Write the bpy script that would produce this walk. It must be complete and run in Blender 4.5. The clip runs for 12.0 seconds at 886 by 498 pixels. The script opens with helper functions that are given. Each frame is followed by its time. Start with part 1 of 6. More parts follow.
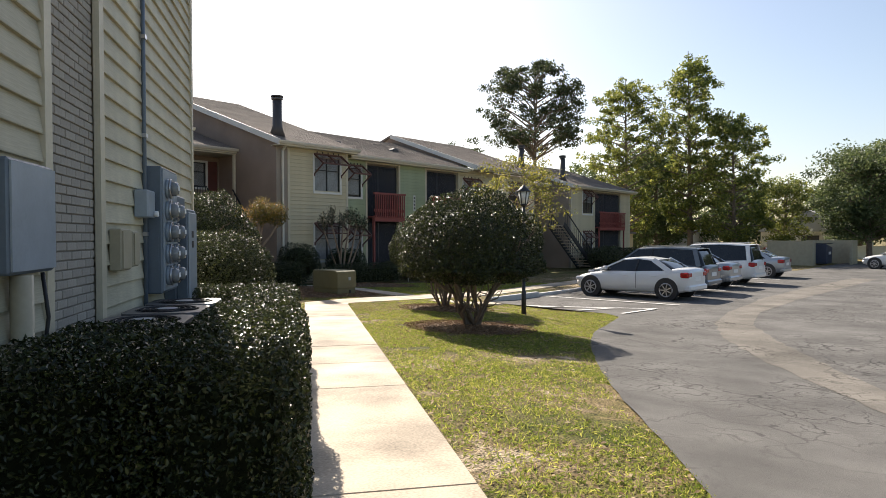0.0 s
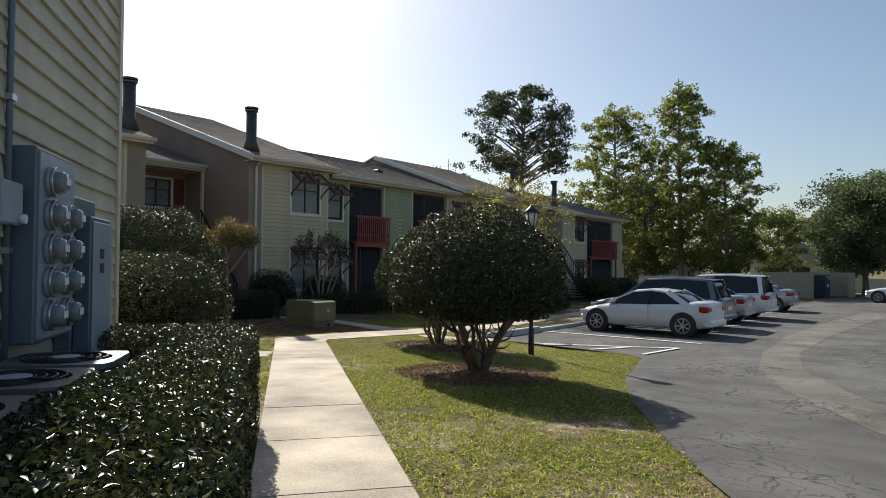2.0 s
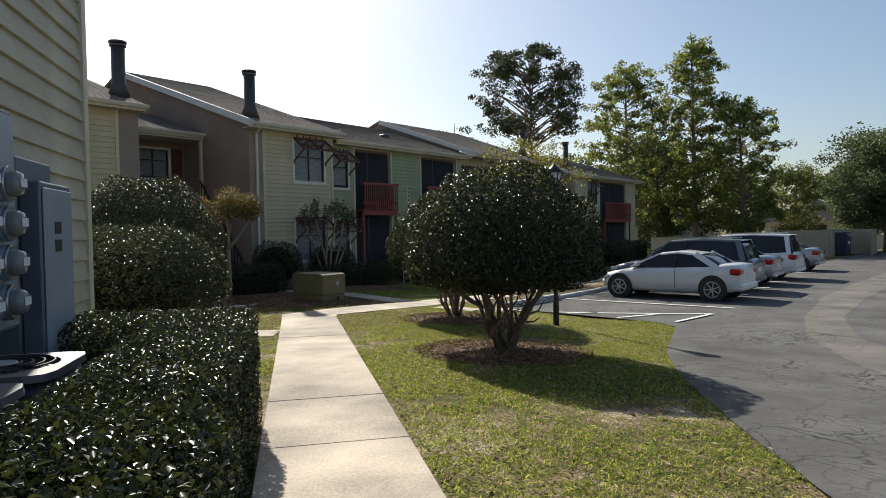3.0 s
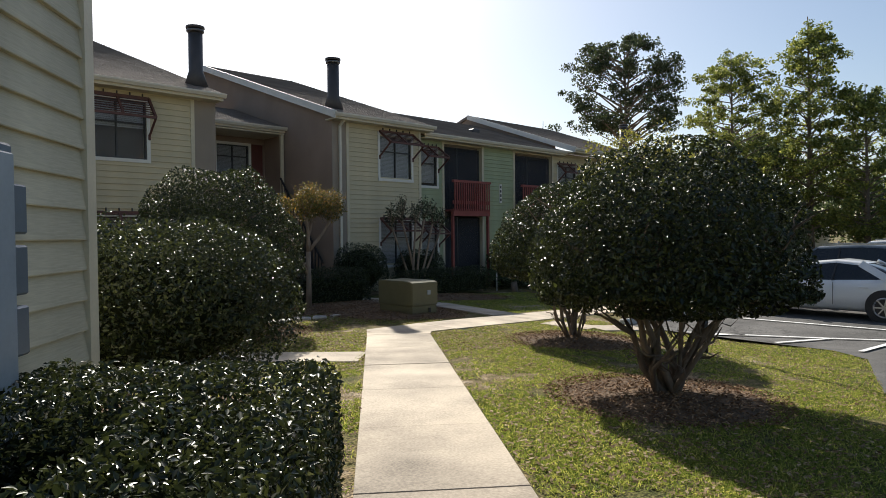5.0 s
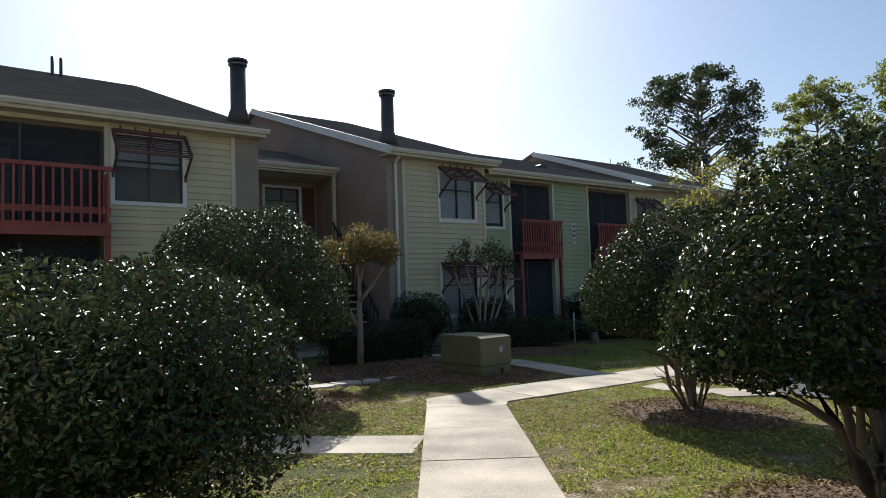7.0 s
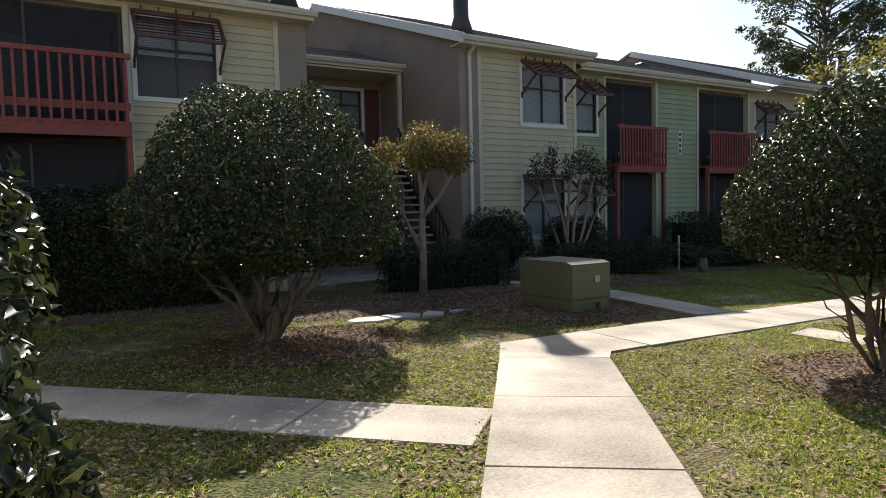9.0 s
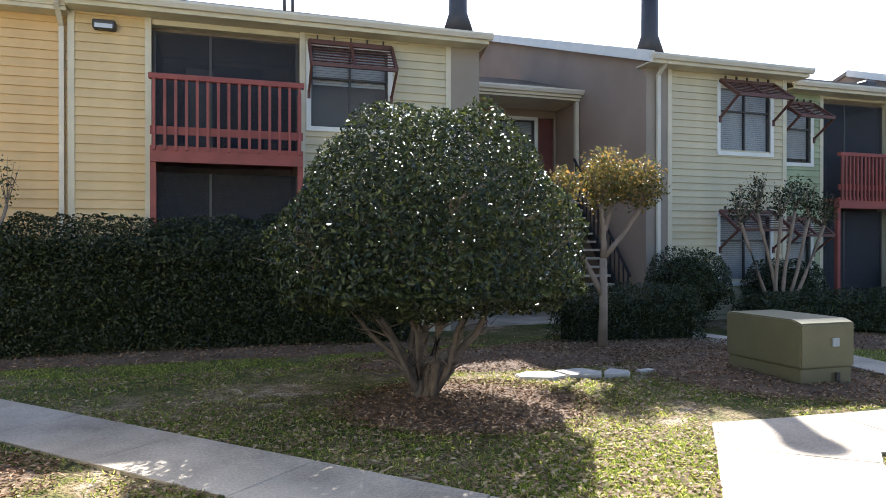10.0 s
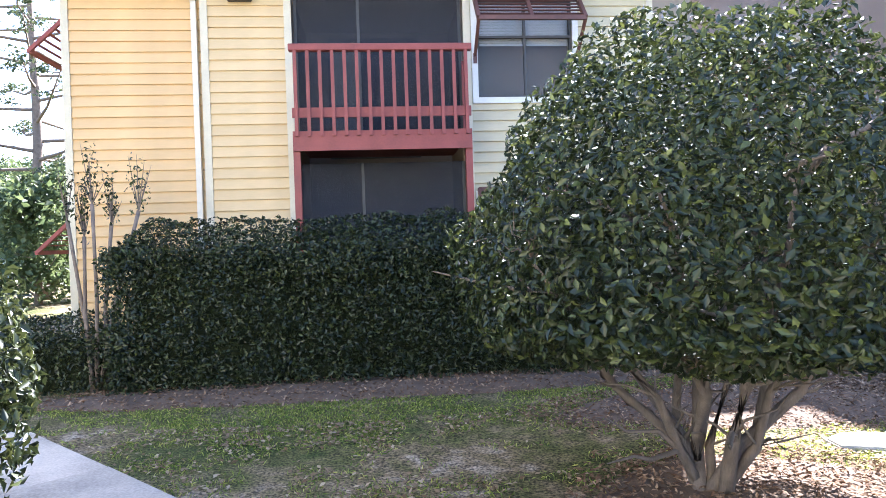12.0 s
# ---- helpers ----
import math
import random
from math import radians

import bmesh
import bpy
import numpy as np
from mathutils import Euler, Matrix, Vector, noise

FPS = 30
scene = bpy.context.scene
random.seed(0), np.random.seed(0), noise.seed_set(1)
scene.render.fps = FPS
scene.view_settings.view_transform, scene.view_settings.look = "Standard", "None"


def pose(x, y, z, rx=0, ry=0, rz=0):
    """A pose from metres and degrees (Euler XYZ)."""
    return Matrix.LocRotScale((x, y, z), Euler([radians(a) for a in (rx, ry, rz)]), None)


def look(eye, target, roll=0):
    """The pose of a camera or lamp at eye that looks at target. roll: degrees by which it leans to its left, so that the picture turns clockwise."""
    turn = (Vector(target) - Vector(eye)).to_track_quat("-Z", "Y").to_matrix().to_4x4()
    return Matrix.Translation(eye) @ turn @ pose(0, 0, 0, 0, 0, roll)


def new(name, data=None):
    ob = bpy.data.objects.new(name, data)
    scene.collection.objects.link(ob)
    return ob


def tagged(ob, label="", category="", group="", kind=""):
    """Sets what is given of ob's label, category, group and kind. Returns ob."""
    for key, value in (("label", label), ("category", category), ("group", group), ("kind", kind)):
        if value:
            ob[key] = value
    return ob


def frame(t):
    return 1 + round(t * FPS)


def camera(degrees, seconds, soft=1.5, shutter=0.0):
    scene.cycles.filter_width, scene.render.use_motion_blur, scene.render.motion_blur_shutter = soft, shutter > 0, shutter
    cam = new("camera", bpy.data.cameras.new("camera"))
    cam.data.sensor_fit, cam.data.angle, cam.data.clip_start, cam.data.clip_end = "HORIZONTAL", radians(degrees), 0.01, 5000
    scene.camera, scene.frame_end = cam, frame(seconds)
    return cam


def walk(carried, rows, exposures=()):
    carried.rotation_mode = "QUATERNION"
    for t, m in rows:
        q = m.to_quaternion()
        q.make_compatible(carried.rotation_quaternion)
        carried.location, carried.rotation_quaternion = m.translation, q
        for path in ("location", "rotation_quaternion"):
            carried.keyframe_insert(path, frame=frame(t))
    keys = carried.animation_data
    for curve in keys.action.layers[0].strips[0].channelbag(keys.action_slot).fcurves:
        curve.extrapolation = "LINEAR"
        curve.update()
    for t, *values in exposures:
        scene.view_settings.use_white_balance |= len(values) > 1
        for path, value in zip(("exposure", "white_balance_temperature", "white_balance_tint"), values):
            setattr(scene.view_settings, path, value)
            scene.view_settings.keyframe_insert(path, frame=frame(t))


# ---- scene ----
cam = camera(67.7, 12.0, soft=0.65)
PATH = [
    (0, (0.121, 0.024, 1.484), (1.649, 1.314, 1.446), -0.2),
    (0.5, (0.477, 0.455, 1.45), (2.017, 1.731, 1.458), 0.4),
    (1, (0.838, 0.895, 1.431), (2.431, 2.104, 1.378), -0.9),
    (1.5, (1.293, 1.313, 1.46), (2.764, 2.667, 1.417), 0.3),
    (2, (1.722, 1.826, 1.447), (3.289, 3.069, 1.495), 0.4),
    (2.5, (2.209, 2.258, 1.424), (3.73, 3.557, 1.43), 0.3),
    (3, (2.444, 2.666, 1.44), (3.998, 3.924, 1.389), -1.1),
    (3.5, (2.884, 3.156, 1.417), (4.303, 4.565, 1.381), -1.2),
    (3.7, (2.979, 3.32, 1.413), (4.375, 4.752, 1.379), -0.2),
    (5.3, (4.071, 4.905, 1.44), (5.461, 6.342, 1.401), -0.9),
    (5.5, (4.209, 5.03, 1.458), (5.544, 6.519, 1.436), -2.3),
    (6, (4.617, 5.47, 1.495), (5.905, 6.999, 1.569), -1.1),
    (6.5, (4.94, 5.935, 1.448), (6.279, 7.417, 1.554), -2.5),
    (6.7, (5.088, 6.159, 1.423), (6.374, 7.686, 1.532), -2.9),
    (8.3, (6.433, 7.682, 1.286), (7.65, 9.265, 1.393), -0.7),
    (8.5, (6.539, 7.887, 1.236), (7.785, 9.45, 1.299), -0.5),
    (9, (6.962, 8.5, 1.236), (8.014, 10.198, 1.118), -1.4),
    (9.5, (7.177, 9.043, 1.285), (8.06, 10.838, 1.271), 0.6),
    (10, (7.389, 9.663, 1.27), (7.992, 11.57, 1.263), -0.0),
    (10.5, (7.44, 10.325, 1.333), (7.547, 12.322, 1.347), -0.6),
    (11, (7.41, 10.932, 1.383), (7.477, 12.926, 1.25), -1.3),
    (11.5, (7.37, 11.542, 1.368), (7.369, 13.542, 1.34), -0.1),
    (12, (7.219, 12.184, 1.352), (7.407, 14.175, 1.333), -1.9),
]
walk(cam, [(t, look(eye, target, roll)) for t, eye, target, roll in PATH], exposures=[(0.0, 0.95, 6800, 12), (0.8, 0.6, 6600, 10), (1.5, 0.35, 6300, 9), (3.0, 0.35, 6300, 8), (5.5, 0.5, 6400, 9), (6.5, 0.35, 5900, 7), (8.5, 0.65, 6000, 8), (9.0, 0.75, 6200, 11), (9.5, 1.4, 6000, 11), (10.0, 1.9, 5900, 12), (10.5, 2.65, 5800, 14), (11.0, 2.95, 5400, 11), (11.5, 3.0, 5300, 11), (12.0, 3.2, 5500, 19)])

# ---- light ----
SUN_AZ, SUN_EL = 27.5, 37.5          # degrees from +y towards +x; degrees above the horizon
world = bpy.data.worlds.new("world")
scene.world = world
world.use_nodes = True
wn = world.node_tree.nodes
sky = wn.new("ShaderNodeTexSky")
sky.sky_type = "NISHITA"
sky.sun_disc = False
sky.sun_elevation = radians(SUN_EL)
sky.sun_rotation = radians(SUN_AZ)
sky.air_density, sky.dust_density, sky.ozone_density = 1.0, 1.6, 1.2
wn["Background"].inputs["Strength"].default_value = 0.086
world.node_tree.links.new(sky.outputs[0], wn["Background"].inputs["Color"])
sun_data = bpy.data.lights.new("sun", "SUN")
sun_data.energy, sun_data.angle, sun_data.color = 5.0, radians(0.55), (1.0, 0.93, 0.82)
sun = new("sun", sun_data)
SUN_DIR = Vector((math.sin(radians(SUN_AZ)) * math.cos(radians(SUN_EL)), math.cos(radians(SUN_AZ)) * math.cos(radians(SUN_EL)), math.sin(radians(SUN_EL))))
sun.matrix_world = look(SUN_DIR * 60, (0, 0, 0))


# ---- materials ----
def material(name, base, rough=0.7, var=0.15, scale=3.0, fine=40.0, bump=0.15, metal=0.0, spec=0.5, hue=None, obj_random=0.0, grain=None):
    """Principled surface with variation at two scales; grain stretches the fine noise."""
    m = bpy.data.materials.new(name)
    m.use_nodes = True
    nt = m.node_tree
    n, l = nt.nodes, nt.links
    b = n["Principled BSDF"]
    tc = n.new("ShaderNodeTexCoord")
    mp = n.new("ShaderNodeMapping")
    if grain:
        mp.inputs["Scale"].default_value = grain
    l.new(tc.outputs["Object"], mp.inputs[0])
    big, small = n.new("ShaderNodeTexNoise"), n.new("ShaderNodeTexNoise")
    big.inputs["Scale"].default_value, big.inputs["Detail"].default_value = scale, 6
    small.inputs["Scale"].default_value, small.inputs["Detail"].default_value = fine, 4
    l.new(tc.outputs["Object"], big.inputs["Vector"])
    l.new(mp.outputs[0], small.inputs["Vector"])
    add = n.new("ShaderNodeMath")
    add.operation = "MULTIPLY_ADD"
    add.inputs[1].default_value = 0.45
    l.new(small.outputs["Fac"], add.inputs[0])
    l.new(big.outputs["Fac"], add.inputs[2])
    ramp = n.new("ShaderNodeValToRGB")
    lo = tuple(c * (1 - var * 1.6) for c in base)
    hi = tuple(min(1, c * (1 + var * 1.3)) for c in (hue or base))
    ramp.color_ramp.elements[0].position, ramp.color_ramp.elements[1].position = 0.42, 1.02
    ramp.color_ramp.elements[0].color, ramp.color_ramp.elements[1].color = (*lo, 1), (*hi, 1)
    l.new(add.outputs[0], ramp.inputs[0])
    out = ramp.outputs[0]
    if obj_random:
        info = n.new("ShaderNodeObjectInfo")
        hsv = n.new("ShaderNodeHueSaturation")
        mr = n.new("ShaderNodeMapRange")
        mr.inputs["To Min"].default_value, mr.inputs["To Max"].default_value = 1 - obj_random, 1 + obj_random
        l.new(info.outputs["Random"], mr.inputs[0])
        l.new(mr.outputs[0], hsv.inputs["Value"])
        l.new(out, hsv.inputs["Color"])
        out = hsv.outputs[0]
    l.new(out, b.inputs["Base Color"])
    b.inputs["Roughness"].default_value, b.inputs["Metallic"].default_value = rough, metal
    b.inputs["Specular IOR Level"].default_value = spec
    if bump:
        bp = n.new("ShaderNodeBump")
        bp.inputs["Strength"].default_value, bp.inputs["Distance"].default_value = bump, 0.01
        l.new(small.outputs["Fac"], bp.inputs["Height"])
        l.new(bp.outputs[0], b.inputs["Normal"])
    return m


def leaf_material(name, dark, light, rough=0.3, through_light=0.25, spec=0.5):
    m = bpy.data.materials.new(name)
    m.use_nodes = True
    n, l = m.node_tree.nodes, m.node_tree.links
    b = n["Principled BSDF"]
    g = n.new("ShaderNodeNewGeometry")
    ramp = n.new("ShaderNodeValToRGB")
    ramp.color_ramp.elements[0].color, ramp.color_ramp.elements[1].color = (*dark, 1), (*light, 1)
    mid = ramp.color_ramp.elements.new(0.7)
    mid.color = (*[0.65 * a + 0.35 * c for a, c in zip(dark, light)], 1)
    l.new(g.outputs["Random Per Island"], ramp.inputs[0])
    l.new(ramp.outputs[0], b.inputs["Base Color"])
    b.inputs["Roughness"].default_value = rough
    b.inputs["Specular IOR Level"].default_value = spec
    t = n.new("ShaderNodeBsdfTranslucent")
    hs = n.new("ShaderNodeHueSaturation")
    hs.inputs["Value"].default_value, hs.inputs["Hue"].default_value = 1.6, 0.48
    l.new(ramp.outputs[0], hs.inputs["Color"])
    l.new(hs.outputs[0], t.inputs["Color"])
    mix = n.new("ShaderNodeMixShader")
    mix.inputs[0].default_value = through_light
    l.new(b.outputs[0], mix.inputs[1])
    l.new(t.outputs[0], mix.inputs[2])
    l.new(mix.outputs[0], n["Material Output"].inputs["Surface"])
    return m


def glass_material(name, tint, mix_clear):
    m = bpy.data.materials.new(name)
    m.use_nodes = True
    n, l = m.node_tree.nodes, m.node_tree.links
    b = n["Principled BSDF"]
    b.inputs["Base Color"].default_value, b.inputs["Roughness"].default_value = (*tint, 1), 0.05
    t = n.new("ShaderNodeBsdfTransparent")
    mix = n.new("ShaderNodeMixShader")
    mix.inputs[0].default_value = mix_clear
    l.new(b.outputs[0], mix.inputs[1])
    l.new(t.outputs[0], mix.inputs[2])
    l.new(mix.outputs[0], n["Material Output"].inputs["Surface"])
    return m


def ground_material():
    """Thin lawn: green turf, straw-coloured grass and bare grey sand in patches."""
    m = bpy.data.materials.new("thin_lawn")
    m.use_nodes = True
    n, l = m.node_tree.nodes, m.node_tree.links
    b = n["Principled BSDF"]
    tc = n.new("ShaderNodeTexCoord")
    def noise_tex(scale, detail):
        t = n.new("ShaderNodeTexNoise")
        t.inputs["Scale"].default_value, t.inputs["Detail"].default_value = scale, detail
        l.new(tc.outputs["Object"], t.inputs["Vector"])
        return t
    def ramp(src, stops):
        r = n.new("ShaderNodeValToRGB")
        r.color_ramp.elements[0].position, r.color_ramp.elements[0].color = stops[0][0], (*stops[0][1], 1)
        r.color_ramp.elements[1].position, r.color_ramp.elements[1].color = stops[-1][0], (*stops[-1][1], 1)
        for p, c in stops[1:-1]:
            r.color_ramp.elements.new(p).color = (*c, 1)
        l.new(src, r.inputs[0])
        return r
    patch, mid, fine = noise_tex(0.55, 5), noise_tex(5, 6), noise_tex(48, 5)
    s = n.new("ShaderNodeMath")
    s.operation = "MULTIPLY_ADD"
    s.inputs[1].default_value = 0.6
    l.new(mid.outputs["Fac"], s.inputs[0])
    l.new(patch.outputs["Fac"], s.inputs[2])
    turf = ramp(s.outputs[0], [(0.58, (0.07, 0.09, 0.024)), (0.76, (0.135, 0.13, 0.048)), (0.90, (0.23, 0.18, 0.105)), (1.0, (0.40, 0.34, 0.26))])
    speck = ramp(fine.outputs["Fac"], [(0.36, (0.25, 0.25, 0.25)), (0.66, (1.5, 1.42, 1.3))])
    mul = n.new("ShaderNodeMixRGB")
    mul.blend_type = "MULTIPLY"
    mul.inputs[0].default_value = 1
    l.new(turf.outputs[0], mul.inputs[1])
    l.new(speck.outputs[0], mul.inputs[2])
    l.new(mul.outputs[0], b.inputs["Base Color"])
    b.inputs["Roughness"].default_value = 0.95
    b.inputs["Specular IOR Level"].default_value = 0.15
    bp = n.new("ShaderNodeBump")
    bp.inputs["Strength"].default_value, bp.inputs["Distance"].default_value = 0.8, 0.03
    l.new(fine.outputs["Fac"], bp.inputs["Height"])
    l.new(bp.outputs[0], b.inputs["Normal"])
    return m


def asphalt_material(name, colour):
    """Worn grey asphalt with cracks, darker repair seams and pale dust."""
    m = material(name, colour, 0.9, 0.36, 0.9, 120, 0.8, spec=0.3)
    n, l = m.node_tree.nodes, m.node_tree.links
    b = n["Principled BSDF"]
    src = b.inputs["Base Color"].links[0].from_socket
    tc = n.new("ShaderNodeTexCoord")
    warp = n.new("ShaderNodeTexNoise")
    warp.inputs["Scale"].default_value, warp.inputs["Detail"].default_value = 1.6, 5
    l.new(tc.outputs["Object"], warp.inputs["Vector"])
    mix = n.new("ShaderNodeVectorMath")
    mix.operation = "MULTIPLY_ADD"
    mix.inputs[1].default_value = (1.1, 1.1, 0)
    l.new(warp.outputs["Color"], mix.inputs[0])
    l.new(tc.outputs["Object"], mix.inputs[2])
    vor = n.new("ShaderNodeTexVoronoi")
    vor.feature = "DISTANCE_TO_EDGE"
    vor.inputs["Scale"].default_value = 1.25
    l.new(mix.outputs[0], vor.inputs["Vector"])
    r = n.new("ShaderNodeValToRGB")
    r.color_ramp.elements[0].position, r.color_ramp.elements[0].color = 0.004, (0.22, 0.22, 0.22, 1)
    r.color_ramp.elements[1].position, r.color_ramp.elements[1].color = 0.020, (1, 1, 1, 1)
    l.new(vor.outputs["Distance"], r.inputs[0])
    mul = n.new("ShaderNodeMixRGB")
    mul.blend_type = "MULTIPLY"
    where, wr = n.new("ShaderNodeTexNoise"), n.new("ShaderNodeValToRGB")
    where.inputs["Scale"].default_value, where.inputs["Detail"].default_value = 0.45, 4
    wr.color_ramp.elements[0].position, wr.color_ramp.elements[0].color = 0.42, (0.1, 0.1, 0.1, 1)
    wr.color_ramp.elements[1].position, wr.color_ramp.elements[1].color = 0.60, (0.9, 0.9, 0.9, 1)
    l.new(tc.outputs["Object"], where.inputs["Vector"])
    l.new(where.outputs["Fac"], wr.inputs[0])
    l.new(wr.outputs[0], mul.inputs[0])
    l.new(src, mul.inputs[1])
    l.new(r.outputs[0], mul.inputs[2])
    net, nr, nmask = n.new("ShaderNodeTexVoronoi"), n.new("ShaderNodeValToRGB"), n.new("ShaderNodeValToRGB")
    net.feature = "DISTANCE_TO_EDGE"
    net.inputs["Scale"].default_value = 4.2
    l.new(mix.outputs[0], net.inputs["Vector"])
    nr.color_ramp.elements[0].position, nr.color_ramp.elements[0].color = 0.012, (0.30, 0.29, 0.28, 1)
    nr.color_ramp.elements[1].position, nr.color_ramp.elements[1].color = 0.055, (1, 1, 1, 1)
    l.new(net.outputs["Distance"], nr.inputs[0])
    nmask.color_ramp.elements[0].position, nmask.color_ramp.elements[0].color = 0.50, (0, 0, 0, 1)
    nmask.color_ramp.elements[1].position, nmask.color_ramp.elements[1].color = 0.62, (0.9, 0.9, 0.9, 1)
    l.new(where.outputs["Fac"], nmask.inputs[0])
    fine_mul = n.new("ShaderNodeMixRGB")
    fine_mul.blend_type = "MULTIPLY"
    l.new(nmask.outputs[0], fine_mul.inputs[0])
    l.new(mul.outputs[0], fine_mul.inputs[1])
    l.new(nr.outputs[0], fine_mul.inputs[2])
    l.new(fine_mul.outputs[0], b.inputs["Base Color"])
    return m


M = {}
M["lawn"] = ground_material()
M["asphalt"] = asphalt_material("asphalt", (0.116, 0.112, 0.106))
M["asphalt_patch"] = asphalt_material("pale_asphalt_patch", (0.160, 0.147, 0.128))
M["concrete"] = material("weathered_concrete", (0.372, 0.308, 0.235), 0.85, 0.34, 1.1, 50, 0.35, hue=(0.46, 0.39, 0.30), obj_random=0.08)
M["kerb"] = material("kerb_concrete", (0.52, 0.51, 0.49), 0.85, 0.15, 2, 60, 0.2)
M["stone"] = material("stepping_stone", (0.50, 0.46, 0.40), 0.9, 0.15, 3, 40, 0.3)
M["paint_line"] = material("worn_white_paint", (0.72, 0.72, 0.70), 0.8, 0.18, 6, 80, 0.1)
M["cream"] = material("cream_siding_paint", (0.53, 0.46, 0.30), 0.6, 0.08, 2.0, 30, 0.08, obj_random=0.04, grain=(0.3, 3, 6))
M["yellow"] = material("yellow_siding_paint", (0.62, 0.46, 0.24), 0.6, 0.08, 2.0, 30, 0.08, obj_random=0.04, grain=(0.3, 3, 6))
# same yellow siding, made warmer to paint in how light falls there
M["yellow_light_tint"] = material("yellow_siding_light_tint", (0.64, 0.43, 0.20), 0.6, 0.08, 2.0, 30, 0.08, obj_random=0.04, grain=(0.3, 3, 6))
M["green"] = material("sage_green_siding_paint", (0.33, 0.37, 0.22), 0.6, 0.08, 2.0, 30, 0.08, obj_random=0.04, grain=(0.3, 3, 6))
M["aged_siding"] = material("aged_cream_siding_paint", (0.50, 0.46, 0.33), 0.7, 0.22, 1.6, 25, 0.12, obj_random=0.05, grain=(0.3, 3, 6))
M["trim"] = material("cream_trim_paint", (0.58, 0.52, 0.38), 0.55, 0.08, 3, 40, 0.05)
M["white_trim"] = material("white_trim_paint", (0.70, 0.68, 0.62), 0.55, 0.06, 3, 40, 0.04)
M["stucco"] = material("brown_stucco", (0.29, 0.22, 0.17), 0.95, 0.10, 1.0, 120, 0.5)
M["grey_stucco"] = material("grey_brown_stucco", (0.30, 0.25, 0.20), 0.95, 0.10, 1.0, 120, 0.5)
M["brick"] = material("painted_grey_brick", (0.36, 0.33, 0.28), 0.85, 0.15, 4, 60, 0.3, obj_random=0.08)
M["mortar"] = material("mortar", (0.24, 0.22, 0.19), 0.95, 0.12, 4, 60, 0.3)
M["shingle"] = material("brown_roof_shingles", (0.20, 0.165, 0.14), 0.95, 0.18, 1.2, 70, 0.6)
M["gutter"] = material("cream_gutter_metal", (0.62, 0.57, 0.47), 0.45, 0.06, 3, 30, 0.03)
M["red_wood"] = material("red_painted_wood", (0.25, 0.058, 0.046), 0.6, 0.15, 4, 40, 0.1)
M["dark_wood"] = material("brown_stained_shutter_wood", (0.115, 0.048, 0.036), 0.6, 0.18, 4, 40, 0.1)
M["chimney"] = material("dark_metal_chimney_paint", (0.055, 0.05, 0.05), 0.5, 0.15, 4, 40, 0.05)
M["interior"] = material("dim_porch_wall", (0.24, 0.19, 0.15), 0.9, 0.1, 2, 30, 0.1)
M["blind"] = material("white_blind", (0.78, 0.78, 0.76), 0.7, 0.05, 3, 30, 0.03)
M["glass"] = glass_material("window_glass", (0.03, 0.035, 0.04), 0.74)
M["screen"] = glass_material("insect_screen", (0.035, 0.035, 0.04), 0.42)
M["screen"].node_tree.nodes["Principled BSDF"].inputs["Roughness"].default_value = 0.9
M["dark_frame"] = material("bronze_window_frame", (0.05, 0.045, 0.04), 0.5, 0.1, 3, 40, 0.03)
M["bark"] = material("grey_brown_bark", (0.20, 0.155, 0.12), 0.95, 0.25, 8, 40, 0.6, grain=(3, 3, 0.6))
M["pale_bark"] = material("smooth_tan_bark", (0.27, 0.195, 0.135), 0.8, 0.2, 5, 30, 0.3, grain=(3, 3, 0.6))
M["mulch"] = leaf_material("reddish_bark_mulch", (0.13, 0.070, 0.038), (0.46, 0.32, 0.20), 0.9, 0.0, 0.1)
M["soil"] = material("mulched_soil", (0.13, 0.085, 0.052), 0.98, 0.25, 3, 50, 0.8)
M["hedge_leaf"] = leaf_material("waxy_hedge_leaf", (0.013, 0.021, 0.008), (0.075, 0.092, 0.026), 0.32, 0.18, 0.42)
M["dome_leaf"] = leaf_material("glossy_shrub_leaf", (0.012, 0.020, 0.008), (0.075, 0.094, 0.024), 0.34, 0.20, 0.38)
M["crape_leaf"] = leaf_material("new_crape_leaf", (0.06, 0.08, 0.02), (0.32, 0.20, 0.04), 0.45, 0.35)
M["tree_leaf"] = leaf_material("spring_tree_leaf", (0.08, 0.12, 0.03), (0.36, 0.38, 0.09), 0.5, 0.45)
M["far_leaf"] = leaf_material("far_tree_leaf", (0.05, 0.08, 0.03), (0.16, 0.20, 0.08), 0.6, 0.35)
M["pine_leaf"] = leaf_material("pine_needles", (0.035, 0.055, 0.022), (0.10, 0.12, 0.05), 0.5, 0.25)
M["grass"] = leaf_material("grass_blade", (0.075, 0.14, 0.018), (0.54, 0.54, 0.13), 0.55, 0.42, 0.3)
M["young_leaf"] = leaf_material("young_tree_leaf", (0.10, 0.12, 0.02), (0.36, 0.33, 0.07), 0.5, 0.45)
M["litter"] = leaf_material("dry_leaf", (0.16, 0.10, 0.05), (0.48, 0.38, 0.24), 0.8, 0.2, 0.2)
M["frond"] = leaf_material("dark_frond", (0.03, 0.06, 0.02), (0.08, 0.12, 0.04), 0.4, 0.25)
M["bin_blue"] = material("dark_blue_metal", (0.03, 0.04, 0.07), 0.5, 0.15, 3, 40, 0.05)
M["far_roof"] = material("pale_grey_roof", (0.42, 0.43, 0.44), 0.8, 0.1, 1, 30, 0.1)
M["fence_white"] = material("white_vinyl", (0.85, 0.85, 0.83), 0.4, 0.04, 2, 30, 0.02)
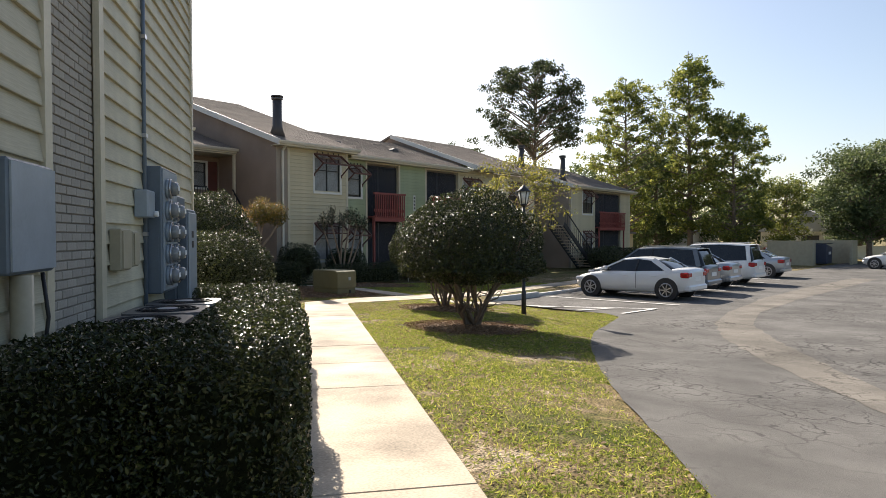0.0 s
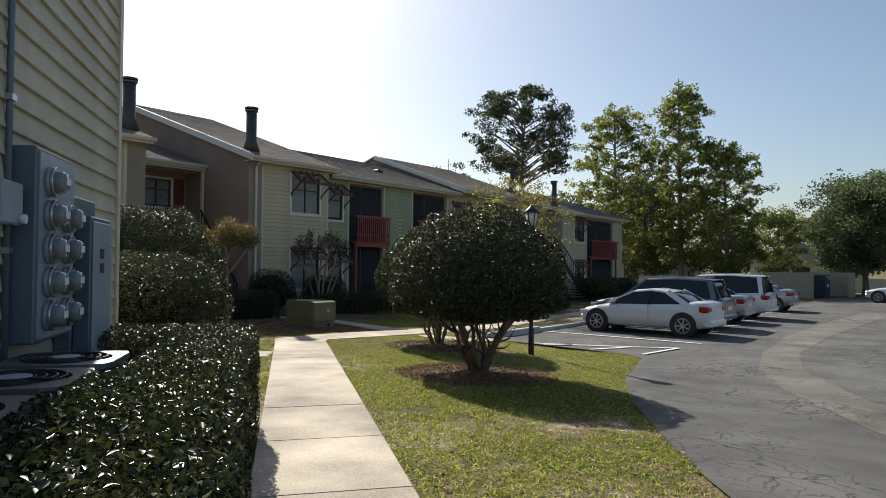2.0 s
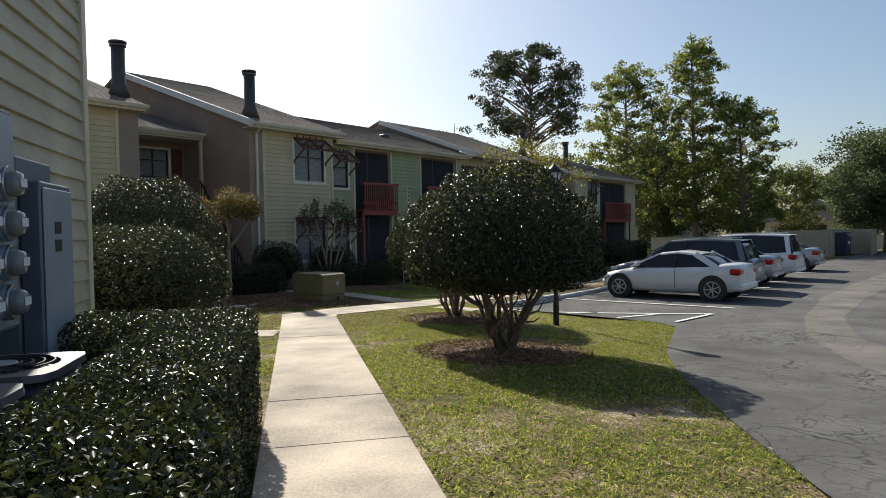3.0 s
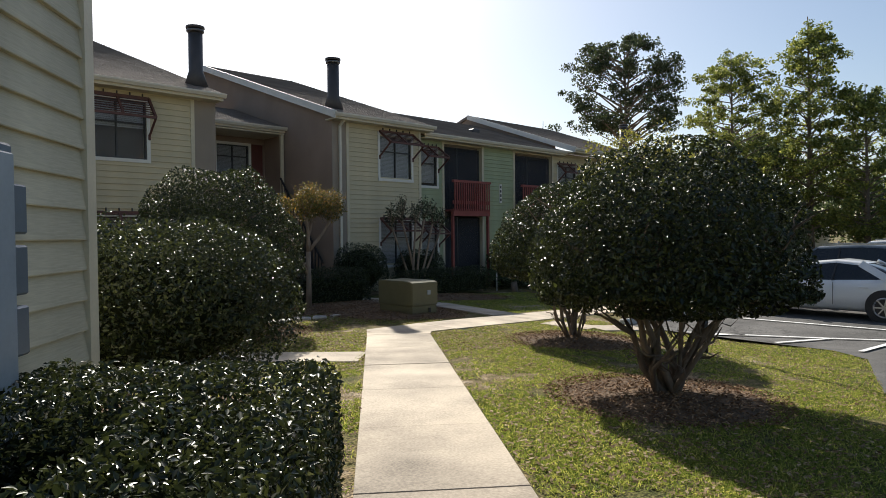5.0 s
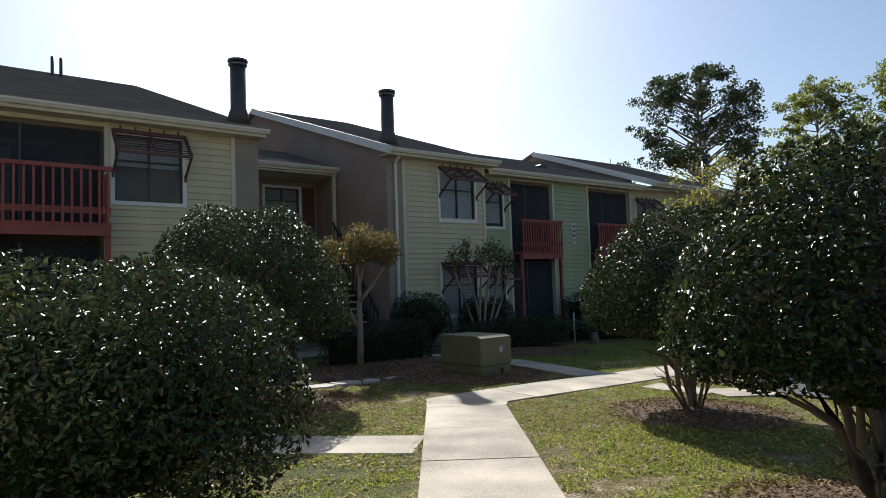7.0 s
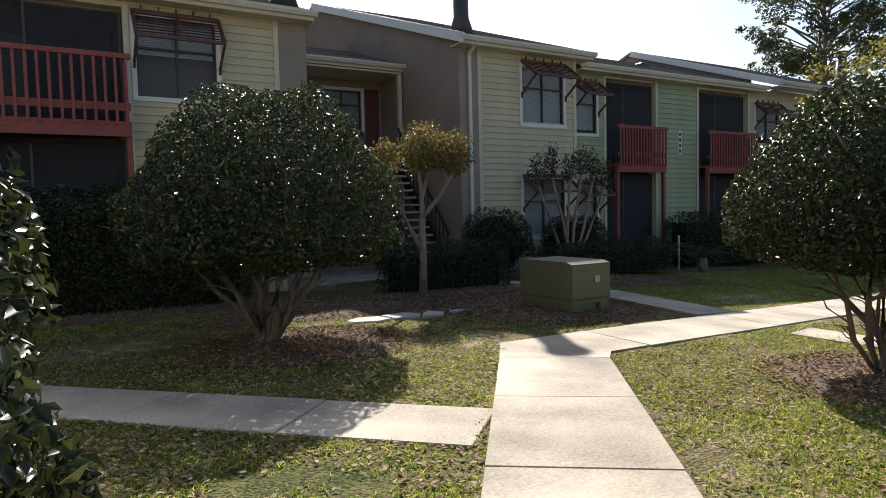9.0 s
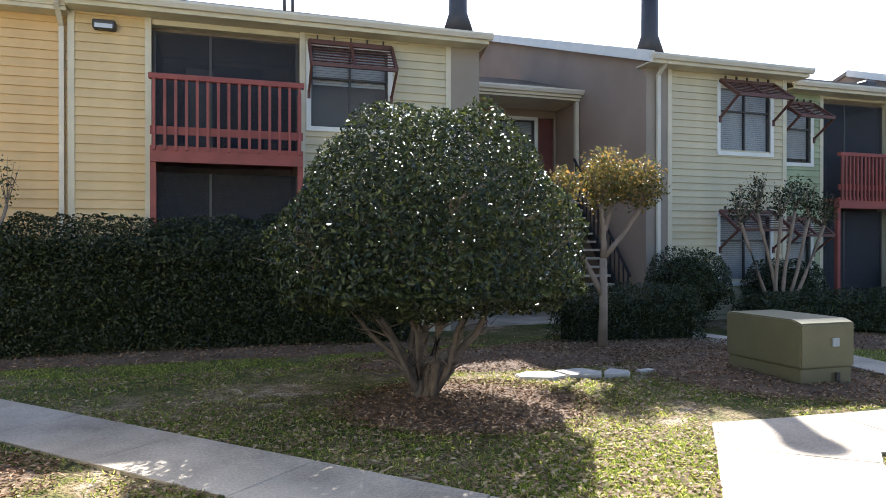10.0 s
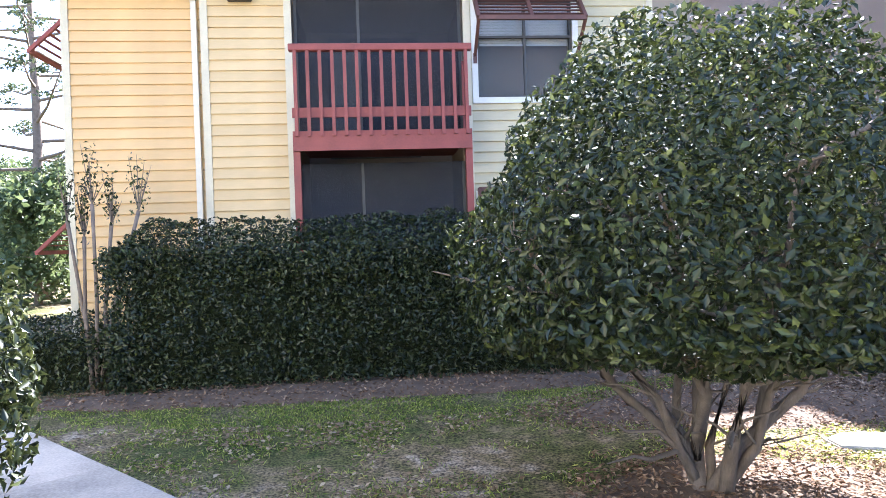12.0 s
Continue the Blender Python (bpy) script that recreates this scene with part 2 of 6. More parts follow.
# near-black, matt: shade deep inside foliage, put into the colour
M["core"] = material("painted_inner_shade", (0.02, 0.024, 0.012), 1.0, 0.3, 9, 40, 0.5, spec=0.0)
M["meter_grey"] = material("grey_enamel_metal", (0.14, 0.175, 0.215), 0.4, 0.08, 4, 40, 0.04, metal=0.2)
M["meter_light"] = material("pale_grey_enamel", (0.33, 0.375, 0.415), 0.4, 0.08, 4, 40, 0.04, metal=0.1)
M["tan_box"] = material("tan_painted_metal", (0.40, 0.35, 0.24), 0.55, 0.08, 4, 40, 0.04)
M["meter_glass"] = material("clouded_meter_dome", (0.24, 0.25, 0.25), 0.12, 0.05, 8, 40, 0.0)
M["black"] = material("black_plastic", (0.02, 0.02, 0.022), 0.5, 0.1, 5, 40, 0.03)
M["ac_metal"] = material("grey_condenser_metal", (0.13, 0.13, 0.135), 0.4, 0.14, 4, 40, 0.04, metal=0.2)
M["ac_case"] = material("dark_condenser_case", (0.085, 0.085, 0.09), 0.55, 0.1, 4, 40, 0.04)
M["box_green"] = material("olive_green_enamel", (0.15, 0.14, 0.075), 0.6, 0.1, 3, 40, 0.04)
M["tyre"] = material("tyre_rubber", (0.018, 0.018, 0.018), 0.85, 0.1, 5, 40, 0.1)
M["rim"] = material("alloy_rim", (0.50, 0.50, 0.52), 0.3, 0.05, 5, 40, 0.0, metal=0.9)
M["door_red"] = material("dark_red_door_paint", (0.13, 0.04, 0.03), 0.55, 0.12, 3, 40, 0.05)
M["red_lens"] = material("red_tail_lens", (0.35, 0.012, 0.012), 0.15, 0.05, 5, 40, 0.0)
M["clear_lens"] = material("clear_lens", (0.55, 0.56, 0.58), 0.12, 0.05, 5, 40, 0.0)
M["lamp_black"] = material("black_cast_metal", (0.02, 0.02, 0.022), 0.45, 0.1, 5, 40, 0.05)
M["lamp_glass"] = material("frosted_lamp_glass", (0.70, 0.70, 0.66), 0.35, 0.04, 5, 40, 0.0)


def paint(name, c):
    m = material(name, c, 0.28, 0.03, 2, 30, 0.0)
    m.node_tree.nodes["Principled BSDF"].inputs["Coat Weight"].default_value = 0.6
    m.node_tree.nodes["Principled BSDF"].inputs["Coat Roughness"].default_value = 0.04
    return m


# ---- building helpers ----
WORLD = {}
UX, UY = 0.62, 0.785                       # heading of the footpath; the near block stands along it
FOOT = Matrix(((UX, -UY, 0, 0), (UY, UX, 0, 0), (0, 0, 1, 0), (0, 0, 0, 1)))   # local x along the path, local y to its left
WALL_W = 1.60                              # near block's wall, left of the path's left edge


def terrain(x, y):
    s = min(max(UX * x + UY * y, -6.0), 18.0)
    w = UY * x - UX * y
    return -0.018 * s - 0.06 * min(max(w - 1.2, 0.0), 5.5)


def foot_xy(s, left):
    return UX * s - UY * left, UY * s + UX * left


def thing(name, at, label, category, group="", kind="", turn=0.0):
    ob = new(name)
    ob.empty_display_size = 0.2
    ob.matrix_world = WORLD[ob] = pose(*at, 0, 0, turn)
    return tagged(ob, label, category, group, kind)


def part(name, bm, mat, parent, label="", frame_of=None):
    """Links a bmesh, whose vertices stand in the world (or in frame_of), as one mesh under parent."""
    m = WORLD[parent].inverted() @ (frame_of or Matrix())
    bm.transform(m)
    me = bpy.data.meshes.new(name)
    bm.to_mesh(me)
    bm.free()
    return part_mesh(name, me, mat, parent, label)


def part_mesh(name, me, mat, parent, label="", local=None):
    if mat and not me.materials:
        me.materials.append(mat)
    ob = new(name, me)
    ob.parent = parent
    WORLD[ob] = WORLD[parent].copy() if parent else Matrix()
    if local is not None:
        ob.matrix_basis = local
        WORLD[ob] = WORLD[parent] @ local
    return tagged(ob, label) if label else ob


def whole(name, bm, mat, label, category, kind="", group=""):
    me = bpy.data.meshes.new(name)
    bm.to_mesh(me)
    bm.free()
    me.materials.append(mat)
    ob = new(name, me)
    WORLD[ob] = Matrix()
    return tagged(ob, label, category, group, kind)


def box(bm, x0, x1, y0, y1, z0, z1, bevel=0.0, m=None):
    v = [bm.verts.new((x, y, z)) for x in (x0, x1) for y in (y0, y1) for z in (z0, z1)]
    f = [bm.faces.new([v[i] for i in q]) for q in ((0, 1, 3, 2), (4, 6, 7, 5), (0, 4, 5, 1), (2, 3, 7, 6), (0, 2, 6, 4), (1, 5, 7, 3))]
    if bevel:
        e = list({e for q in f for e in q.edges})
        r = bmesh.ops.bevel(bm, geom=e, offset=bevel, segments=1, affect="EDGES")
        v = list({x for q in r["faces"] for x in q.verts} | {x for x in v if x.is_valid})
    if m is not None:
        bmesh.ops.transform(bm, matrix=m, verts=v)
    return bm


def boxed(*a, **k):
    return box(bmesh.new(), *a, **k)


def bar(bm, a, b, w, h=None, up=(0, 0, 1)):
    """A rectangular bar from a to b."""
    a, b = Vector(a), Vector(b)
    d = (b - a).normalized()
    side = d.cross(Vector(up))
    side = side.normalized() if side.length > 1e-4 else Vector((1, 0, 0))
    top = side.cross(d).normalized()
    h = h or w
    v = [bm.verts.new(p + side * i * w / 2 + top * j * h / 2) for p in (a, b) for i, j in ((-1, -1), (1, -1), (1, 1), (-1, 1))]
    for q in ((0, 3, 2, 1), (4, 5, 6, 7), (0, 1, 5, 4), (1, 2, 6, 5), (2, 3, 7, 6), (3, 0, 4, 7)):
        bm.faces.new([v[i] for i in q])
    return bm


def tube(bm, pts, radii, n=8, cap=True):
    """A round tapered tube along points."""
    rings = []
    pts = [Vector(p) for p in pts]
    for i, p in enumerate(pts):
        d = (pts[min(i + 1, len(pts) - 1)] - pts[max(i - 1, 0)]).normalized()
        a = d.orthogonal().normalized() if abs(d.z) < 0.9 else d.cross(Vector((0, 1, 0))).normalized()
        c = d.cross(a)
        rings.append([bm.verts.new(p + (a * math.cos(k * 2 * math.pi / n) + c * math.sin(k * 2 * math.pi / n)) * radii[i]) for k in range(n)])
    for r0, r1 in zip(rings, rings[1:]):
        for k in range(n):
            f = bm.faces.new((r0[k], r0[(k + 1) % n], r1[(k + 1) % n], r1[k]))
            f.smooth = True
    if cap:
        bm.faces.new(rings[0][::-1])
        bm.faces.new(rings[-1])
    return bm


def prism(bm, poly, axis, a, b):
    """Extrudes a 2D polygon along an axis: 'x' takes (y, z), 'y' takes (x, z), 'z' takes (x, y)."""
    at = {"x": lambda p, k: (k, p[0], p[1]), "y": lambda p, k: (p[0], k, p[1]), "z": lambda p, k: (p[0], p[1], k)}[axis]
    r0, r1 = ([bm.verts.new(at(p, k)) for p in poly] for k in (a, b))
    bm.faces.new(r0)
    bm.faces.new(r1[::-1])
    for i in range(len(poly)):
        j = (i + 1) % len(poly)
        bm.faces.new((r0[j], r0[i], r1[i], r1[j]))
    bmesh.ops.recalc_face_normals(bm, faces=bm.faces)
    return bm


# ---- leaves ----
RNG = np.random.default_rng(4)


def leaf_mesh(name, at, out, size, mat, spread=0.9, aspect=0.5, fold=0.18):
    """Many folded leaves of two triangles each, at the points, facing roughly outwards."""
    n = len(at)
    nor = out + RNG.normal(0, spread, (n, 3))
    nor /= np.linalg.norm(nor, axis=1, keepdims=True) + 1e-9
    d = np.cross(nor, RNG.normal(0, 1, (n, 3)))
    d /= np.linalg.norm(d, axis=1, keepdims=True) + 1e-9
    s = np.cross(nor, d)
    k = (size * RNG.uniform(0.65, 1.25, n))[:, None]
    v = np.stack([at - d * k / 2, at + s * k * aspect / 2 + nor * k * fold, at + d * k / 2, at - s * k * aspect / 2 + nor * k * fold], 1).reshape(-1, 3)
    i = np.arange(n)[:, None] * 4
    tri = np.concatenate([i + [0, 1, 2], i + [0, 2, 3]], 1).reshape(-1)
    me = bpy.data.meshes.new(name)
    me.vertices.add(4 * n)
    me.vertices.foreach_set("co", v.ravel().astype(np.float32))
    me.loops.add(6 * n)
    me.loops.foreach_set("vertex_index", tri.astype(np.int32))
    me.polygons.add(2 * n)
    me.polygons.foreach_set("loop_start", np.arange(0, 6 * n, 3, dtype=np.int32))
    me.materials.append(mat)
    me.update(calc_edges=True)
    return me


def lumps(p, scale, amount, seed=0.0):
    return np.array([noise.noise(Vector(q) * scale + Vector((seed, 0, 0))) for q in p]) * amount


def dome_points(n, rx, ry, top, low, inner=0.55, flat=2.0, seed=0.0, tuck=0.25, waist=0.5, skirt=0.55):
    """Points in the outer layer of a clipped dome: a cap over a slightly tucked skirt."""
    z = RNG.uniform(-1, 1, n * 2)
    z = z[RNG.uniform(0, 1, n * 2) < np.where(z < -0.25, skirt, 1.0)][:n]
    a = RNG.uniform(0, 2 * math.pi, len(z))
    r = np.power(np.maximum(0, 1 - np.abs(z) ** flat), 1 / flat)
    d = np.stack([np.cos(a) * r, np.sin(a) * r, z], 1)
    k = 1 - (1 - inner) * RNG.uniform(0, 1, len(z)) ** 2.2
    k = k * (1 + lumps(d * 1.0, 2.6, 0.13, seed) + lumps(d, 7.0, 0.05, seed + 9))
    p = d * k[:, None]
    p[:, 2] = np.where(p[:, 2] < 0, p[:, 2] + np.minimum(-p[:, 2], np.maximum(0, lumps(d * np.array([1, 1, 0]), 3.2, 1.1, seed + 3))), p[:, 2])
    shrink = np.where(p[:, 2] < 0, 1 - tuck * np.abs(p[:, 2]) ** 1.5, 1)
    hgt = np.where(p[:, 2] > 0, (top - low) * (1 - waist), (top - low) * waist)
    p = p * np.array([rx, ry, 1.0]) * np.stack([shrink, shrink, hgt], 1) + np.array([0, 0, low + waist * (top - low)])
    nrm = d / np.array([rx, ry, (top - low) / 2])
    return p, nrm / (np.linalg.norm(nrm, axis=1, keepdims=True) + 1e-9)


def core_bm(rx, ry, top, low, scale=0.7, seed=0.0, waist=0.5):
    bm = bmesh.new()
    bmesh.ops.create_icosphere(bm, subdivisions=3, radius=1)
    for v in bm.verts:
        k = scale * (1 + 0.18 * noise.noise(v.co * 2.6 + Vector((seed, 0, 0))))
        v.co = Vector((v.co.x * rx * k, v.co.y * ry * k, v.co.z * k * (top - low) * ((1 - waist) if v.co.z > 0 else waist) + low + waist * (top - low)))
    return bm


def limbs(bm, base, tops, r0, wob=0.06, seed=1, twigs=4):
    """Curved tapering stems from the base to each top, forking into twigs."""
    rnd = random.Random(seed)
    for t in tops:
        b = Vector(base) + Vector((rnd.uniform(-1, 1), rnd.uniform(-1, 1), 0)) * r0 * 2.2
        e = Vector(t)
        pts = [b]
        for i in range(1, 6):
            f = i / 5
            q = b.lerp(e, f) + Vector((rnd.uniform(-1, 1), rnd.uniform(-1, 1), rnd.uniform(-.5, .5))) * wob * (1 if i < 5 else 0)
            pts.append(q + Vector((0, 0, 0.12 * math.sin(f * math.pi))) * (e - b).length * 0.3)
        tube(bm, pts, [r0 * (1 - 0.75 * i / 5) for i in range(6)], 7)
        away = Vector((e.x - b.x, e.y - b.y, 0))
        for k in range(twigs):
            i = rnd.randint(1, 5)
            big = k < 3
            d = (Vector((rnd.uniform(-1, 1), rnd.uniform(-1, 1), rnd.uniform(0.15, 1.0))).normalized() + away * 0.5).normalized() * (rnd.uniform(.45, .85) if big else rnd.uniform(.2, .5))
            q = Vector((rnd.uniform(-1, 1), rnd.uniform(-1, 1), rnd.uniform(-.3, 1))) * 0.07
            r1 = r0 * (0.5 if big else 0.25)
            tube(bm, [pts[i], pts[i] + d * .35 + q, pts[i] + d * .7 - q * .5, pts[i] + d], [r1, r1 * .8, r1 * .55, r1 * .2], 5, False)
    return bm


# ---- ground, road, paths ----
def axis_steps(lo, hi, step):
    far = [8, 20, 50, 120, 300, 800, 2000]
    return [lo - f for f in reversed(far)] + [lo + step * i for i in range(int((hi - lo) / step) + 1)] + [hi + f for f in far]


def grid_mesh(bm, rows):
    v = [[bm.verts.new(p) for p in r] for r in rows]
    for r0, r1 in zip(v, v[1:]):
        for i in range(len(r0) - 1):
            bm.faces.new((r0[i], r0[i + 1], r1[i + 1], r1[i])).smooth = True
    return bm


def relief(x, y):
    return 0.018 * noise.noise(Vector((x * 0.9, y * 0.9, 0)))


bm = bmesh.new()
grid_mesh(bm, [[(x, y, terrain(x, y) + relief(x, y)) for x in axis_steps(-14, 64, 0.5)] for y in axis_steps(-18, 40, 0.5)])
ground = whole("ground", bm, M["lawn"], "thin patchy lawn of green and straw-coloured grass with bare sand", "ground", "structure")

LAWN_EDGE = [(-30, -21), (-8, -6.7), (0, -1.6), (4.29, 1.38), (5.36, 2.13), (6.55, 3.02), (8.5, 4.3), (10.6, 5.52), (12.6, 6.45), (14.6, 7.08), (15.9, 7.45), (16.5, 8.1), (16.85, 12.35), (41.0, 12.9), (44.0, 9.3), (62, 9.0)]


def lawn_edge(x):
    for (x0, y0), (x1, y1) in zip(LAWN_EDGE, LAWN_EDGE[1:]):
        if x0 <= x <= x1:
            return y0 + (y1 - y0) * (x - x0) / (x1 - x0)
    return LAWN_EDGE[-1][1]


bm = bmesh.new()
cols = []
xs = sorted({-30 + 0.4 * i for i in range(230)} | {p[0] for p in LAWN_EDGE})
for x in xs:
    y1 = lawn_edge(x) + (0.05 * noise.noise(Vector((x * 1.7, 3, 0))) if x < 16 else 0)
    y0 = -26.0
    cols.append([(x, y0 + (y1 - y0) * k / 120, 0) for k in range(121)])
cols = [[(x, y, terrain(x, y) + 0.024) for x, y, z in c] for c in cols]
grid_mesh(bm, cols)
bmesh.ops.reverse_faces(bm, faces=bm.faces)
whole("road", bm, M["asphalt"], "cracked grey asphalt parking lot and drive", "road", "structure")


def strip(bm, pts, width, lift=0.03, n=1):
    """A thin draped band along points."""
    left, right = [], []
    for i, p in enumerate(pts):
        a, b = Vector(pts[max(i - 1, 0)]), Vector(pts[min(i + 1, len(pts) - 1)])
        d = (b - a).normalized()
        s = Vector((-d.y, d.x)) * (width[i] if isinstance(width, list) else width) / 2
        for out, q in ((left, Vector(p) + s), (right, Vector(p) - s)):
            out.append((q.x, q.y, terrain(q.x, q.y) + lift))
    return grid_mesh(bm, [right, left])


bm = bmesh.new()
patch = [(7.0, -0.2), (9.3, 1.2), (11.5, 2.55), (13.6, 3.7), (16.0, 4.7), (19.0, 5.3), (24.0, 5.6), (30.0, 5.4), (38.0, 5.0)]
fine, width = [], []
for (p, q), (w0, w1) in zip(zip(patch, patch[1:]), zip((0.6, 0.65, 0.8, 0.9, 0.8, 0.75, 1.0, 1.2), (0.65, 0.8, 0.9, 0.8, 0.75, 1.0, 1.2, 1.0))):
    for k in range(16):
        fine.append((p[0] + (q[0] - p[0]) * k / 16, p[1] + (q[1] - p[1]) * k / 16))
        width.append((w0 + (w1 - w0) * k / 16) * (1 + 0.15 * noise.noise(Vector((k * 0.4, p[0], 0)))))
strip(bm, fine, width, 0.029)
whole("road_patch", bm, M["asphalt_patch"], "pale worn repair seam curving across asphalt", "road patch", "structure")

marking = thing("parking_lines", (17, 9, terrain(17, 9)), "worn white painted parking stripes on asphalt", "parking lines", "", "structure")
for a, b in (((16.9, 10.9), (18.4, 7.5)), ((16.55, 7.7), (18.4, 7.5)), ((16.7, 9.1), (17.95, 8.5)), ((16.9, 10.5), (17.35, 9.9)), ((20.0, 12.2), (19.9, 7.4)), ((23.5, 12.3), (23.5, 8.0)), ((26.2, 12.4), (26.2, 8.0)), ((28.9, 12.4), (28.9, 8.0)), ((31.6, 12.5), (31.6, 8.0)), ((34.3, 12.5), (34.3, 8.0))):
    part("painted_line", strip(bmesh.new(), [Vector(a).lerp(Vector(b), i / 8)[:] for i in range(9)], 0.10, 0.05), M["paint_line"], marking)

kerb = thing("kerb", (20, 12.5, terrain(20, 12.5)), "pale concrete kerb along the parking row", "kerb", "", "structure")
x = 16.9
while x < 40:
    z0, z1 = terrain(x, 12.4), terrain(x + 2.96, 12.5)
    y0 = lawn_edge(x)
    b = boxed(x, x + 2.96, y0 - 0.05, y0 + 0.12, -0.1 + z0, 0.13 + z0, bevel=0.02)
    part("kerb_stone", b, M["kerb"], kerb)
    x += 3.0


def slabs(name, pts, width, label, length=1.5, lift=0.024, gap=0.006):
    """Concrete slabs laid along a line; each is a piece of its own."""
    p0 = pts[0]
    t = thing(name, (p0[0], p0[1], terrain(*p0)), label, "footpath", "", "structure")
    for a, b in zip(pts, pts[1:]):
        a, b = Vector(a), Vector(b)
        d = (b - a)
        n = max(1, round(d.length / length))
        d.normalize()
        s = Vector((-d.y, d.x))
        for i in range(n):
            l = (b - a).length / n
            q0, q1 = a + d * (i * l + gap / 2), a + d * ((i + 1) * l - gap / 2)
            jig = random.uniform(-0.004, 0.004)
            c = [q0 + s * width / 2, q0 - s * width / 2, q1 - s * width / 2, q1 + s * width / 2]
            bm = bmesh.new()
            v0 = [bm.verts.new((*v, terrain(*v) + lift + jig)) for v in c]
            v1 = [bm.verts.new((*v, terrain(*v) - 0.1)) for v in c]
            bm.faces.new(v0)
            for k in range(4):
                bm.faces.new((v1[k], v1[(k + 1) % 4], v0[(k + 1) % 4], v0[k]))
            bmesh.ops.recalc_face_normals(bm, faces=bm.faces)
            top = [e for e in bm.edges if all(v in v0 for v in e.verts)]
            bmesh.ops.bevel(bm, geom=top, offset=0.005, segments=1, affect="EDGES")
            part("slab", bm, M["concrete"], t)
    return t


s0 = 8.85 - 1.55 * 9
slabs("footpath_main", [foot_xy(s0, -0.54), foot_xy(s0 + 1.55 * 15 - 0.4, -0.54)], 1.12, "sunlit pale concrete footpath beside the hedge", 1.55)
slabs("footpath_side", [(9.55, 12.18), (4.78, 17.18), (0.5, 21.6)], 0.84, "pale concrete side path crossing the lawn", 1.45, 0.022)
slabs("footpath_right", [(12.75, 14.0), (24.0, 14.85), (38.0, 15.6)], 0.98, "pale concrete path along the apartment lawn", 1.5, 0.022)
slabs("footpath_branch", [(15.7, 14.75), (15.75, 17.3), (14.8, 20.4), (14.2, 22.6)], 0.9, "shaded concrete path towards the stairs", 1.3, 0.028)
slabs("footpath_link", [(15.45, 13.35), (15.65, 12.3), (16.75, 11.9)], 0.75, "short concrete link to the parking lot", 1.0, 0.028)
fork = thing("footpath_fork", (11.7, 13.6, terrain(11.7, 13.6)), "widened concrete slab where footpaths fork", "footpath", "", "structure")
bm = bmesh.new()
e0 = foot_xy(s0 + 1.55 * 15 - 0.39, -0.54)
c = [foot_xy(s0 + 1.55 * 15 - 0.39, 0.02), foot_xy(s0 + 1.55 * 15 - 0.39, -1.10), (12.1, 13.46), (12.74, 13.51), (12.70, 14.49), (12.2, 14.50), (11.45, 14.55)]
v0 = [bm.verts.new((*p, terrain(*p) + 0.024)) for p in c]
v1 = [bm.verts.new((*p, terrain(*p) - 0.1)) for p in c]
bm.faces.new(v0)
for k in range(len(c)):
    bm.faces.new((v1[k], v1[(k + 1) % len(c)], v0[(k + 1) % len(c)], v0[k]))
bmesh.ops.recalc_face_normals(bm, faces=bm.faces)
part("slab", bm, M["concrete"], fork)


# ---- walls, windows, balconies ----
BOARDS = {}


def wall_mass(bm, x0, x1, z0, z1, y, openings, thick=0.22):
    """Wall x0..x1, z0..z1 whose front stands at y, with openings (x0, x1, z0, z1) cut through."""
    xs = sorted({x0, x1, *[min(max(v, x0), x1) for o in openings for v in o[:2]]})
    zs = sorted({z0, z1, *[min(max(v, z0), z1) for o in openings for v in o[2:]]})
    for xa, xb in zip(xs, xs[1:]):
        for za, zb in zip(zs, zs[1:]):
            if not any(o[0] - 1e-6 <= xa and xb <= o[1] + 1e-6 and o[2] - 1e-6 <= za and zb <= o[3] + 1e-6 for o in openings):
                box(bm, xa, xb, y, y + thick, za, zb)
    bmesh.ops.remove_doubles(bm, verts=bm.verts, dist=1e-4)
    return bm


def board_mesh(length, mat, rise):
    key = (round(length, 2), mat.name, rise)
    if key not in BOARDS:
        bm = bmesh.new()
        prism(bm, [(0.0, 0.0), (-0.036, 0.0), (-0.038, 0.006), (-0.008, rise + 0.012), (0.0, rise + 0.012)], "x", 0, length)
        me = bpy.data.meshes.new("siding_board")
        bm.to_mesh(me)
        bm.free()
        me.materials.append(mat)
        BOARDS[key] = me
    return BOARDS[key]


def clad(house, x0, x1, z0, z1, y, openings, mat, base, frame_of=None, rise=0.15):
    """A wall with lapped boards, each its own piece."""
    w = part("wall", wall_mass(bmesh.new(), x0, x1, z0, z1, y, openings), base, house, "", frame_of)
    f = frame_of or Matrix()
    z = z0
    while z < z1 - 0.05:
        cuts = sorted((max(o[0], x0), min(o[1], x1)) for o in openings if o[2] < z + rise * 0.6 and o[3] > z + rise * 0.4 and o[1] > x0 and o[0] < x1)
        at = x0
        for a, b in cuts + [(x1, x1)]:
            if a - at > 0.04:
                part_mesh("siding_board", board_mesh(a - at - 0.004, mat, rise), None, w, "", WORLD[w].inverted() @ f @ pose(at, y - 0.001, z, random.uniform(-0.25, 0.25)))
            at = max(at, b)
        z += rise
    return w


